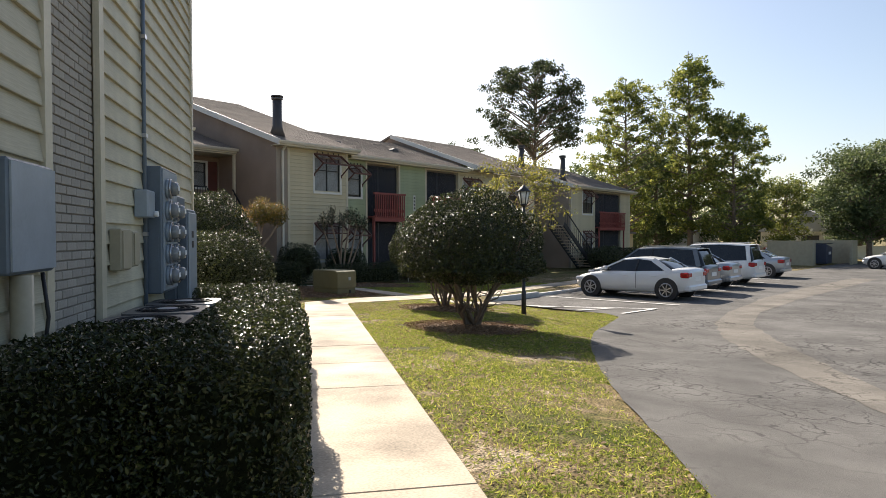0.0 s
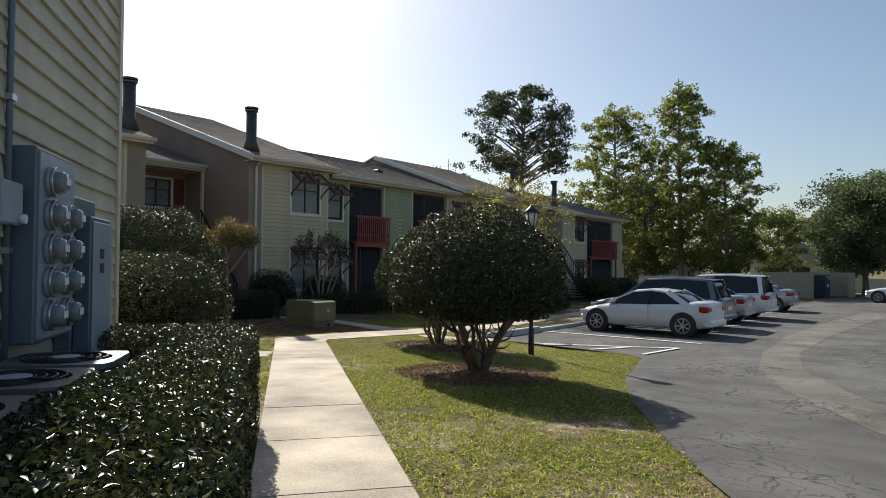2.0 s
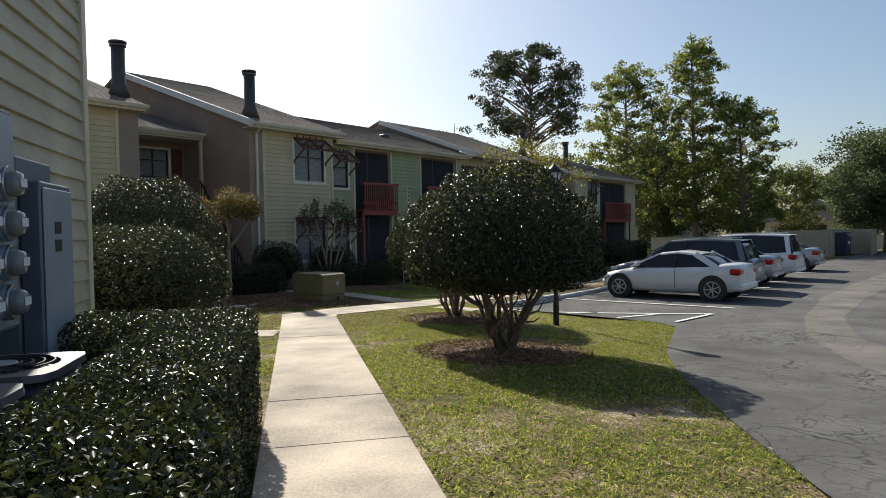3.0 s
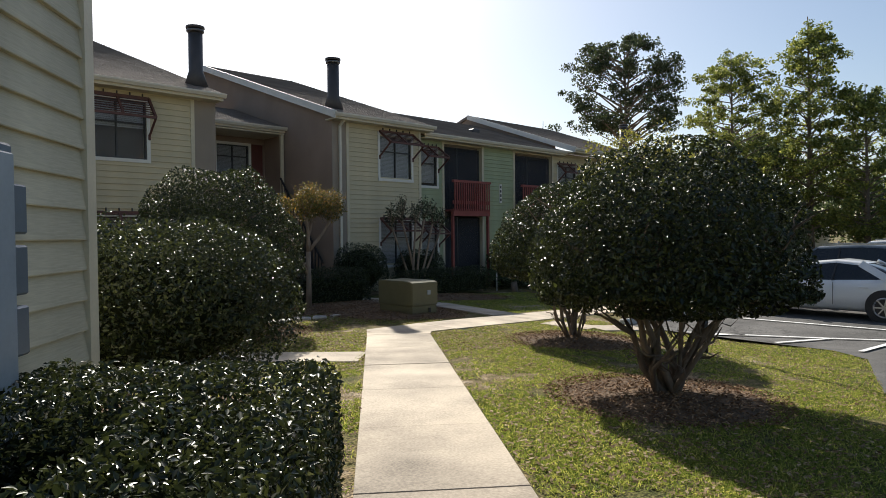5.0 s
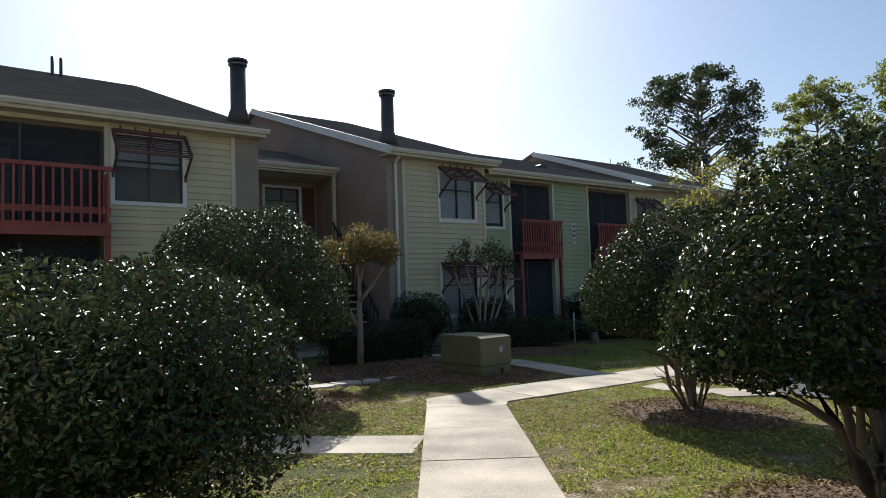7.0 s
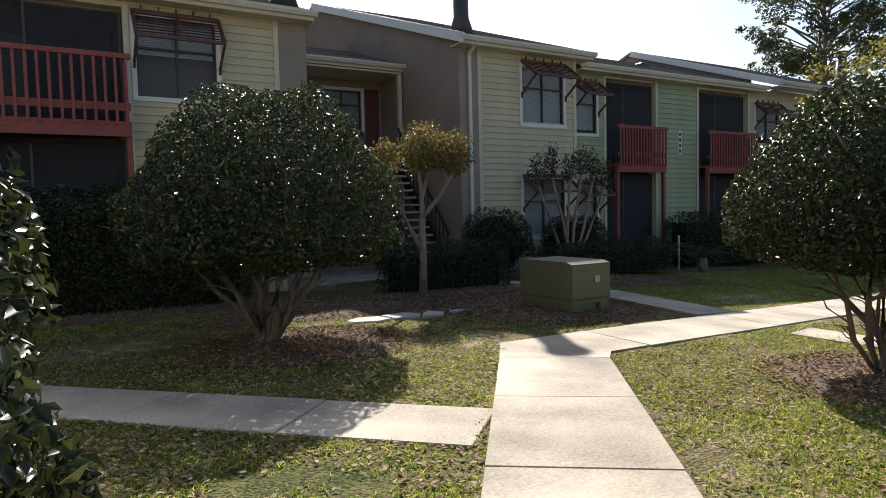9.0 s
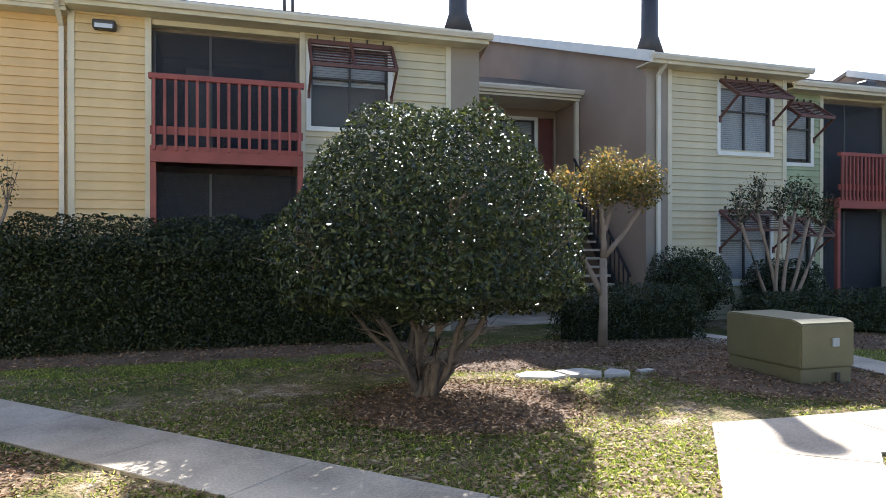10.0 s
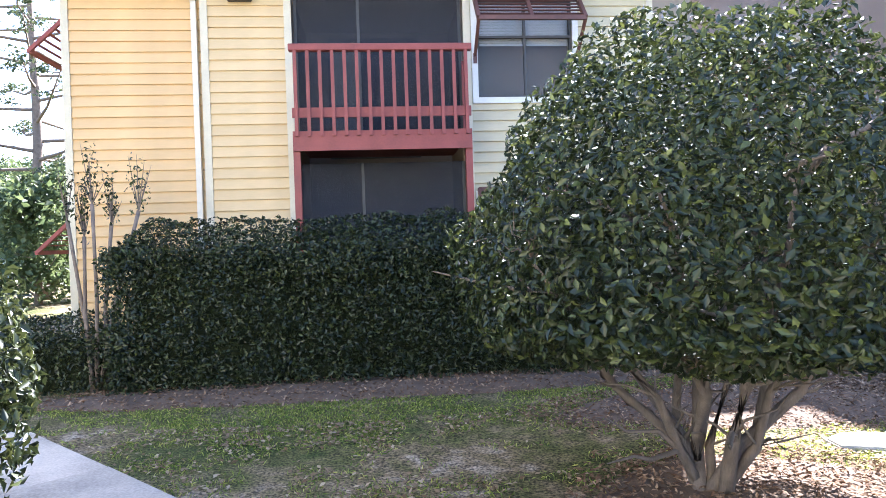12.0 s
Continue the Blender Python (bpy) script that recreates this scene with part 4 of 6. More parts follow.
b4 = thing("apartment_block", (44, 24, -0.65), "far end apartment block in cream siding with red balcony", "apartment block", "apartment row")
Y4 = 22.0
gable(b4, 39.2, Y4 - 0.001, Y4 - 0.4, 4.85, YR, 7.0, 34.0, -0.7, "grey_stucco")
w4 = [(41.0, 42.4, 3.0, 4.5), (41.0, 42.4, 0.1, 1.7)]
clad(b4, 39.41, 42.75, -0.7, 4.75, Y4, w4, M["cream"], M["trim"])
clad(b4, 46.9, 48.5, -0.7, 4.75, Y4, [], M["cream"], M["trim"])
for w in w4:
    window(b4, *w, Y4)
awning(b4, 41.0, 42.4, 4.6, Y4, 0.42, 0.5)
awning(b4, 41.0, 42.4, 1.8, Y4, 0.42, 0.5)
part("wall_header", boxed(42.75, 46.9, Y4, Y4 + 0.22, 4.6, 4.75), M["trim"], b4)
porch(b4, 42.8, 46.85, -0.7, 2.1, 4.61, Y4)
balcony(b4, 42.8, 46.88, 2.12, 3.2, Y4, 0.4, 27, -0.7)
for x in (39.4, 42.68, 46.86, 48.4):
    part("corner_board", boxed(x, x + 0.1, Y4 - 0.045, Y4 - 0.001, -0.7, 4.72), M["trim"], b4)
roof(b4, 39.0, 48.9, Y4 - 0.4, 4.88, YR, 7.0, 34.4)
rake_trim(b4, 39.0, Y4 - 0.4, 4.9, YR, 7.0)
chimney(b4, 39.7, 22.8, 5.1, 6.9)
part("end_wall", boxed(48.3, 48.5, Y4 + 0.23, 33.9, -0.7, 4.75), M["yellow"], b4)

# near block along the footpath
near = thing("apartment_block", (*foot_xy(4, 5), 0), "near apartment block in aged cream siding with painted brick panel", "apartment block")
GN = -0.35
NW = WALL_W
WR = 0.178
clad(near, 5.98, 10.22, GN, 6.2, NW, [], M["aged_siding"], M["trim"], FOOT, WR)
clad(near, -8.0, 4.72, GN, 6.2, NW, [], M["aged_siding"], M["trim"], FOOT, WR)
for s in (4.72, 5.86, 10.16):
    part("corner_board", boxed(s, s + 0.12, NW - 0.05, NW - 0.001, GN, 6.2), M["trim"], near, "", FOOT)
bw = part("brick_panel", boxed(4.841, 5.859, NW + 0.02, NW + 0.22, GN, 6.2), M["mortar"], near, "grey painted brick panel", FOOT)
part("back_mass", wall_mass(bmesh.new(), -8.0, 10.22, GN, 6.2, 9.6, [], 0.22), M["aged_siding"], near, "", FOOT)
part("end_wall", boxed(10.0, 10.24, NW + 0.23, 9.59, GN, 6.2), M["aged_siding"], near, "", FOOT)
part("end_wall", boxed(-8.2, -8.0, NW, 9.8, GN, 6.2), M["aged_siding"], near, "", FOOT)
bm = bmesh.new()
prism(bm, [(NW - 0.3, 6.15), (5.7, 8.0), (10.1, 6.15), (10.1, 6.3), (5.7, 8.16), (NW - 0.3, 6.3)], "x", -8.3, 10.35)
part("roof", bm, M["shingle"], near, "brown-grey asphalt shingle roof", FOOT)


# ---- hedges and shrubs ----
def hedge(name, label, pts_box, top, low, count, size, frame_of=None, mat="hedge_leaf", seed=0.0, wob=0.05, category="hedge", round_top=0.12, group="", tilt=0.0):
    """Clipped hedge over rectangles (x0, x1, y0, y1): leaves over the faces, a near-black core inside as painted shade.
    """
    f = frame_of or Matrix()
    x0, x1, y0, y1 = pts_box[0][:4]
    full = top
    c = f @ Vector(((x0 + x1) / 2, (y0 + y1) / 2, 0))
    t = thing(name, (c.x, c.y, terrain(c.x, c.y)), label, category, group)
    allp, alln = [], []
    areas = [2 * ((b - a) + (d - c0)) * (top - low) + (b - a) * (d - c0) for a, b, c0, d, *_ in pts_box]
    for (a, b, c0, d, *own), ar in zip(pts_box, areas):
        top = own[0] if own else full
        n = int(count * ar / sum(areas))
        faces = [((b - a) * (d - c0), "t"), ((b - a) * (top - low), "s"), ((b - a) * (top - low), "n"), ((d - c0) * (top - low), "w"), ((d - c0) * (top - low), "e")]
        tot = sum(q[0] for q in faces)
        for ar2, k in faces:
            m = int(n * ar2 / tot)
            u, v, dep = RNG.uniform(0, 1, m), RNG.uniform(0, 1, m), RNG.uniform(0, 1, m) ** 2 * (0.16 + wob)
            X, Y, Z = a + (b - a) * u, c0 + (d - c0) * v, low + (top - low) * v
            if k == "t":
                p, nn = np.stack([X, Y, np.full(m, top) - dep], 1), (0, 0, 1)
            elif k in "sn":
                p, nn = np.stack([X, (c0 + dep) if k == "s" else (d - dep), Z], 1), (0, -1 if k == "s" else 1, 0)
            else:
                p, nn = np.stack([(a + dep) if k == "w" else (b - dep), c0 + (d - c0) * u, Z], 1), (-1 if k == "w" else 1, 0, 0)
            e = np.minimum.reduce([p[:, 0] - a, b - p[:, 0], p[:, 1] - c0, d - p[:, 1]])
            p[:, 2] -= np.where(p[:, 2] > top - 0.3, np.maximum(0, round_top - e) ** 2 / max(round_top, 1e-3) * 0.9, 0)
            p[:, 2] -= tilt * (p[:, 0] - pts_box[0][0]) * (p[:, 2] - low) / (top - low)
            w = lumps(p, 2.2, wob, seed) + lumps(p, 6.0, wob * 0.5, seed + 5)
            allp.append(p + np.array(nn) * w[:, None])
            alln.append(np.tile(np.array(nn, float), (m, 1)))
        # solid near-black box standing in for the shade inside the hedge
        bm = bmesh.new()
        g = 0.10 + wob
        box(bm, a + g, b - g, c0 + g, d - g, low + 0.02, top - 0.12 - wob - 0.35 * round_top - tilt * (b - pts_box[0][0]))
        part("inner_growth", bm, M["core"], t, "near-black solid core, shade painted behind the leaves", f)
    p, nn = np.concatenate(allp), np.concatenate(alln)
    m3 = np.array(f.to_3x3())
    p, nn = p @ m3.T, nn @ m3.T
    p -= np.array(WORLD[t].translation)
    part_mesh("foliage", leaf_mesh("foliage", p, nn, size, M[mat], 0.75), None, t)
    return t


def shrub(name, label, at, rx, ry, top, low, count, size, stems, mat="dome_leaf", core=0.6, seed=0.0, turn=0.0, bark="bark", stem_r=0.035, flat=2.2, category="shrub", group="", tuck=0.25, waist=0.45):
    """Clipped shrub: several bare stems and a leafy dome; heights are above its ground."""
    z = terrain(*at)
    t = thing(name, (*at, z), label, category, group, "", turn)
    p, n = dome_points(count, rx, ry, top, low, 0.45, flat, seed, tuck, waist, 0.55 if waist > 0.3 else 0.3)
    part_mesh("foliage", leaf_mesh("foliage", p, n, size, M[mat], 0.8), None, t)
    # solid near-black lump: the dome's inner shade as colour
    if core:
        part_mesh("inner_growth", bm_mesh(core_bm(rx, ry, top, low, core, seed, waist)), M["core"], t, "near-black solid core, shade painted behind the leaves")
    if stems:
        rnd = random.Random(int(seed * 10) + 3)
        mid = low + (top - low) * 0.35
        for k in range(stems):
            a = 2 * math.pi * (k + rnd.uniform(-.3, .3)) / stems
            r = rnd.uniform(0.35, 0.85) if waist < 0.3 else rnd.uniform(0.3, 0.75)
            bm = limbs(bmesh.new(), (0, 0, -0.05), [(rx * r * math.cos(a), ry * r * math.sin(a), mid + rnd.uniform(-.1, .35))], stem_r * rnd.uniform(.75, 1.25), 0.09 if waist < 0.3 else 0.05, int(seed * 7) + k, 12 if waist < 0.3 else 5)
            part_mesh("stem", bm_mesh(bm), M[bark], t)
    return t


def bm_mesh(bm):
    me = bpy.data.meshes.new("mesh")
    bm.to_mesh(me)
    bm.free()
    return me


# hedge round the condensers: along the path, closed at both ends
hedge("hedge", "low clipped hedge with small waxy leaves beside the footpath", [(3.25, 5.9, -0.06, 0.74, 0.96), (5.8, 9.3, 0.05, 0.74), (3.3, 4.95, 0.70, 1.5, 0.94), (8.45, 9.3, 0.70, 1.45)], 0.90, -0.28, 125000, 0.035, FOOT, seed=1.0, wob=0.05, tilt=0.006)
hedge("hedge", "tall dark clipped hedge in front of the yellow block", [(4.0, 10.3, 20.1, 21.2)], 1.72, -0.34, 60000, 0.06, seed=2.0, wob=0.16, round_top=0.5)
hedge("hedge", "low dark clipped hedge at the yellow corner", [(1.5, 3.9, 20.5, 21.4)], 0.62, -0.34, 9000, 0.06, seed=2.6, wob=0.12, round_top=0.35)
hedge("hedge", "low dark clipped hedge before the stair hall", [(12.55, 15.05, 19.0, 20.0)], 0.60, -0.34, 9000, 0.055, seed=3.0, wob=0.07, round_top=0.25)
hedge("hedge", "low dark clipped hedge behind the utility box", [(16.6, 20.4, 19.3, 20.2)], 0.42, -0.36, 10000, 0.055, seed=4.0, wob=0.07, round_top=0.25)
hedge("hedge", "dark clipped hedge under the green wall", [(22.3, 30.5, 20.4, 21.3)], 1.0, -0.5, 14000, 0.075, seed=5.0, wob=0.09, round_top=0.3)
hedge("hedge", "dark clipped hedge by the far block", [(39.6, 48.0, 20.6, 21.5)], 0.6, -0.66, 8000, 0.10, seed=6.0, wob=0.12, round_top=0.3)
shrub("shrub", "big rounded clipped shrub at the block's corner", (5.84, 10.58), 0.74, 1.42, 1.80, 0.32, 40000, 0.044, 6, "hedge_leaf", 0.72, 1.3, 51.7 - 6, stem_r=0.022, flat=3.2, group="clipped shrubs", tuck=0.12)
shrub("shrub", "rounded clipped shrub with glossy leaves beside the side path", (4.55, 15.0), 1.15, 1.05, 1.88, 0.16, 24000, 0.06, 5, "hedge_leaf", 0.72, 2.1, stem_r=0.022, flat=2.6, group="clipped shrubs", tuck=0.12)
shrub("shrub", "dark rounded shrub beside the bay window", (16.0, 20.7), 0.85, 0.75, 1.55, 0.05, 9000, 0.06, 0, "hedge_leaf", 0.75, 3.1, flat=2.6, group="clipped shrubs")
shrub("shrub", "dark rounded shrub below the window", (18.6, 20.9), 1.0, 0.6, 1.35, 0.05, 8000, 0.06, 0, "hedge_leaf", 0.75, 3.6, flat=2.6, group="clipped shrubs")
shrub("shrub", "dark shrub at the foot of the outdoor stair", (38.3, 18.9), 1.5, 1.0, 1.5, 0.0, 5000, 0.12, 0, "hedge_leaf", 0.75, 3.9, flat=2.4, group="clipped shrubs")

# umbrella-clipped small trees on the lawn
shrub("clipped_tree", "dome-clipped small evergreen tree with many stems on mulch", (9.28, 16.25), 1.60, 1.58, 3.02, 0.86, 50000, 0.061, 11, seed=4.2, core=0, stem_r=0.046, flat=2.0, category="tree", group="dome-clipped trees", tuck=0.05, waist=0.16)
shrub("clipped_tree", "dome-clipped small evergreen tree with spreading stems by asphalt", (10.66, 8.15), 1.47, 1.45, 2.72, 0.88, 42000, 0.064, 11, seed=5.4, core=0, stem_r=0.045, flat=2.1, category="tree", group="dome-clipped trees", tuck=0.05, waist=0.18)
shrub("clipped_tree", "dome-clipped small evergreen tree beside the lamp post", (13.85, 11.6), 1.42, 1.42, 2.86, 1.0, 34000, 0.066, 9, seed=6.6, core=0, stem_r=0.036, flat=2.1, category="tree", group="dome-clipped trees", tuck=0.05, waist=0.18)


MULCH = []


def mulch_ring(name, label, at, rx, ry, count, size=0.05):
    MULCH.append((*at, rx, ry))
    bm = bmesh.new()
    rows = []
    for i in range(7):
        r = i / 6
        rows.append([(at[0] + rx * r * math.cos(a) * (1 + 0.12 * noise.noise(Vector((math.cos(a) * 2 + at[0], math.sin(a) * 2, 0)))), at[1] + ry * r * math.sin(a) * (1 + 0.12 * noise.noise(Vector((math.cos(a) * 2 + at[0], math.sin(a) * 2, 5)))), 0) for a in [2 * math.pi * k / 28 for k in range(29)]])
    rows = [[(x, y, terrain(x, y) + relief(x, y) + 0.05 * (1 - (i / 6) ** 2) + 0.012 - (0.03 if i == 6 else 0)) for x, y, z in r] for i, r in enumerate(rows)]
    grid_mesh(bm, rows)
    bmesh.ops.recalc_face_normals(bm, faces=bm.faces)
    t = thing(name, (*at, terrain(*at)), label, "mulch", "", "stuff")
    part("mulch_bed", bm, M["soil"], t)
    a, r = RNG.uniform(0, 2 * math.pi, count), np.sqrt(RNG.uniform(0, 1, count)) * 1.08
    x, y = rx * r * np.cos(a), ry * r * np.sin(a)
    zz = np.array([terrain(at[0] + p, at[1] + q) + relief(at[0] + p, at[1] + q) for p, q in zip(x, y)]) - terrain(*at) + 0.05 * np.maximum(0, 1 - r ** 2) + 0.03
    part_mesh("bark_chips", leaf_mesh("bark_chips", np.stack([x, y, zz], 1), np.tile([0.0, 0, 1], (count, 1)), size, M["mulch"], 0.35, 0.4, 0.1), None, t)
    return t


mulch_ring("mulch", "ring of reddish bark mulch around tree stems", (10.55, 8.1), 1.35, 1.15, 5200)
mulch_ring("mulch", "ring of reddish bark mulch around tree stems", (13.75, 11.4), 1.35, 1.1, 3800)
mulch_ring("mulch", "ring of reddish bark mulch beneath a clipped tree", (9.6, 15.9), 1.25, 1.1, 4800)
mulch_ring("mulch", "dark brown mulch bed around the utility box", (13.75, 16.55), 1.5, 1.75, 6500)
mulch_ring("mulch", "dark brown mulch behind the stepping stones", (11.4, 18.35), 2.7, 0.95, 5500)
mulch_ring("mulch", "dark brown mulch before the low hedge", (17.9, 18.5), 1.9, 0.95, 3500)
mulch_ring("mulch", "brown mulch bed before the stair hall", (13.1, 18.7), 2.1, 1.0, 5500)
mulch_ring("mulch", "brown mulch strip along a tall hedge", (7.0, 20.0), 4.2, 0.7, 5000)
mulch_ring("mulch", "brown mulch and leaf litter under the corner shrub", (4.7, 14.6), 1.5, 0.9, 3500)
mulch_ring("mulch", "brown mulch and leaf litter by the corner shrub", (5.6, 10.9), 1.7, 1.0, 3000)


# ---- crape myrtles, bare small trees ----
def crape(name, label, at, forks, tufts, leaves, size, mat="crape_leaf", r0=0.055, seed=1, bark="pale_bark", trunk=0.0):
    """Pruned crape myrtle: smooth stems with knuckled tops, each carrying a tuft of leaves."""
    z = terrain(*at)
    t = thing(name, (*at, z), label, "tree", "pruned crape myrtles")
    rnd = random.Random(seed)
    split = Vector((0.02, 0, trunk))
    if trunk:
        part_mesh("trunk", bm_mesh(tube(bmesh.new(), [(0, 0, -0.06), (0.03, 0.01, trunk * 0.45), split[:]], [r0 * 1.5, r0 * 1.15, r0 * 1.05], 9)), M[bark], t)
    pts, nrm = [], []
    for k, f in enumerate(forks):
        b = Vector((0.03, 0.01, f[3])) if len(f) > 3 else split if trunk else Vector((rnd.uniform(-.09, .09), rnd.uniform(-.09, .09), -0.05))
        e = Vector(f[:3])
        mid = b.lerp(e, 0.5) + Vector((rnd.uniform(-.06, .06), rnd.uniform(-.06, .06), 0))
        bm = tube(bmesh.new(), [b, b.lerp(mid, .5), mid, mid.lerp(e, .55), e], [r0 * .9, r0 * .8, r0 * .7, r0 * .6, r0 * .72], 8)
        part_mesh("stem", bm_mesh(bm), M[bark], t)
        tr = tufts[k % len(tufts)]
        for j in range(9):
            d = Vector((rnd.uniform(-1, 1) * tr[0], rnd.uniform(-1, 1) * tr[0], rnd.uniform(0.3, 1) * tr[1]))
            part_mesh("shoot", bm_mesh(tube(bmesh.new(), [e, e + d * .5, e + d], [r0 * .25, r0 * .16, r0 * .06], 5, False)), M[bark], t)
        n = int(leaves * tr[2])
        q = RNG.normal(0, 1, (n, 3))
        q /= np.linalg.norm(q, axis=1, keepdims=True)
        q = q * (RNG.uniform(0, 1, n) ** 0.4)[:, None]
        q *= (1 + lumps(q, 3.0, 0.35, seed + k))[:, None]
        pts.append(q * np.array([tr[0], tr[0], tr[1] * 0.55]) + np.array(e) + np.array([0, 0, tr[1] * 0.42]))
        nrm.append(q + np.array([0, 0, 0.4]))
    p, n = np.concatenate(pts), np.concatenate(nrm)
    part_mesh("foliage", leaf_mesh("foliage", p, n, size, M[mat], 0.9, 0.55), None, t)
    return t


crape("crape_myrtle", "pruned crape myrtle with smooth tan trunk and bronze new leaves", (12.75, 18.55), [(-0.60, 0.17, 2.22, 0.82), (-0.06, -0.05, 2.25), (0.62, -0.12, 2.22), (0.34, 0.28, 2.30)], [(0.27, 0.62, .55), (0.36, 0.85, 1), (0.38, 0.78, 1), (0.40, 0.85, 1)], 1500, 0.06, r0=0.055, seed=3, trunk=1.42)
crape("crape_myrtle", "pruned crape myrtle with knuckled stems before the bay window", (17.75, 20.2), [(-0.95, 0, 2.1), (-0.45, 0.1, 2.3), (-0.05, -0.1, 2.2), (0.4, 0, 2.35), (0.85, 0.1, 2.2), (1.15, 0, 2.05)], [(0.22, 0.75, 1), (0.2, 0.8, 1), (0.24, 0.7, 1)], 420, 0.06, "dome_leaf", 0.05, 5)
crape("crape_myrtle", "nearly bare crape myrtle at the yellow corner", (3.75, 20.7), [(-0.35, 0, 2.1), (-0.05, 0, 2.3), (0.15, 0.05, 2.05), (0.5, 0, 2.2), (-0.2, 0.1, 1.9)], [(0.10, 0.75, 1), (0.14, 0.8, 1)], 110, 0.055, "dome_leaf", 0.035, 9, "bark")


# ---- utility box, stones, lamp ----
ub = thing("utility_box", (13.9, 16.1, terrain(13.9, 16.1)), "olive green metal utility transformer box on a pad", "utility box")
zb = terrain(13.9, 16.1)
bm = bmesh.new()
prism(bm, [(15.5, zb + 0.22), (16.68, zb + 0.22), (16.68, 0.44), (15.62, 0.44), (15.5, 0.40)], "x", 13.44, 14.22)
bmesh.ops.bevel(bm, geom=bm.edges[:], offset=0.015, segments=2, affect="EDGES")
part("cabinet", bm, M["box_green"], ub)
part("base", boxed(13.46, 14.20, 15.52, 16.66, zb, zb + 0.215, bevel=0.01), M["box_green"], ub)
part("lock_plate", boxed(13.88, 13.98, 15.48, 15.499, 0.13, 0.23, bevel=0.005), M["meter_light"], ub, "small pale latch plate")
part("hasp", boxed(13.92, 13.98, 15.47, 15.499, zb + 0.06, zb + 0.16, bevel=0.005), M["black"], ub)
part("lid_seam", boxed(13.438, 14.222, 15.496, 16.684, 0.33, 0.338), M["box_green"], ub)

# one broken flag lies in the litter as four fitted pieces
for outline in (((10.62, 16.86), (10.98, 16.72), (11.22, 16.80), (11.16, 17.12), (10.86, 17.18), (10.64, 17.06)),
                ((11.26, 16.79), (11.62, 16.70), (11.76, 16.92), (11.62, 17.20), (11.21, 17.14)),
                ((11.67, 16.71), (12.0, 16.66), (12.12, 16.86), (11.95, 17.06), (11.81, 16.94)),
                ((12.2, 16.74), (12.5, 16.80), (12.44, 16.92), (12.22, 16.88))):
    bm = bmesh.new()
    z = terrain(*outline[0])
    prism(bm, outline, "z", z - 0.05, z + 0.045)
    bmesh.ops.bevel(bm, geom=[e for e in bm.edges if all(v.co.z > z for v in e.verts)], offset=0.012, segments=2, affect="EDGES")
    whole("stepping_stone", bm, M["stone"], "flat pale broken flagstone in the leaf litter", "stepping stone", "", "stepping stones")


def street_lamp(at, height):
    x, y = at
    z = terrain(*at)
    t = thing("street_lamp", (x, y, z), "black post lantern with frosted glass on the lawn", "lamp post")
    part("post", tube(bmesh.new(), [(x, y, z - 0.05), (x, y, z + 0.6), (x, y, z + 0.62), (x, y, z + height - 0.55)], [0.065, 0.06, 0.045, 0.04], 12), M["lamp_black"], t)
    zt = z + height
    part("collar", tube(bmesh.new(), [(x, y, zt - 0.57), (x, y, zt - 0.54), (x, y, zt - 0.5)], [0.05, 0.08, 0.10], 12), M["lamp_black"], t)
    g = part("lantern_glass", tube(bmesh.new(), [(x, y, zt - 0.5), (x, y, zt - 0.18)], [0.09, 0.155], 6), M["lamp_glass"], t, "frosted tapering lantern glass")
    for k in range(6):
        a = k * math.pi / 3
        part("frame_bar", bar(bmesh.new(), (x + 0.092 * math.cos(a), y + 0.092 * math.sin(a), zt - 0.5), (x + 0.158 * math.cos(a), y + 0.158 * math.sin(a), zt - 0.18), 0.018), M["lamp_black"], t)
    part("cap", tube(bmesh.new(), [(x, y, zt - 0.185), (x, y, zt - 0.17), (x, y, zt - 0.07), (x, y, zt - 0.03), (x, y, zt)], [0.19, 0.19, 0.075, 0.03, 0.02], 12), M["lamp_black"], t)
    return t


street_lamp((14.6, 9.5), 3.38)


# ---- meters and boxes on the near wall (local x along the wall, y towards it) ----
def wall_box(name, label, s0, s1, out, z0, z1, mat, bevel=0.012, category="utility box"):
    t = thing(name, (*foot_xy((s0 + s1) / 2, NW), z0), label, category)
    part("case", boxed(s0, s1, NW - out, NW - 0.029, z0, z1, bevel=bevel), M[mat], t, "", FOOT)
    return t


def meter(parent, s, z, y):
    m4 = FOOT
    base = part("meter", tube(bmesh.new(), [(s, y, z), (s, y - 0.035, z)], [0.105, 0.105], 18), M["meter_light"], parent, "round electricity meter", m4)
    part("dome", tube(bmesh.new(), [(s, y - 0.035, z), (s, y - 0.09, z), (s, y - 0.115, z), (s, y - 0.12, z)], [0.080, 0.076, 0.06, 0.025], 18), M["meter_glass"], base, "clouded glass meter dome", m4)
    part("dial", boxed(s - 0.045, s + 0.045, y - 0.124, y - 0.1205, z - 0.02, z + 0.03), M["blind"], base, "", m4)
    part("ring", tube(bmesh.new(), [(s, y - 0.036, z), (s, y - 0.055, z)], [0.108, 0.104], 18), M["rim"], base, "", m4)
    return base


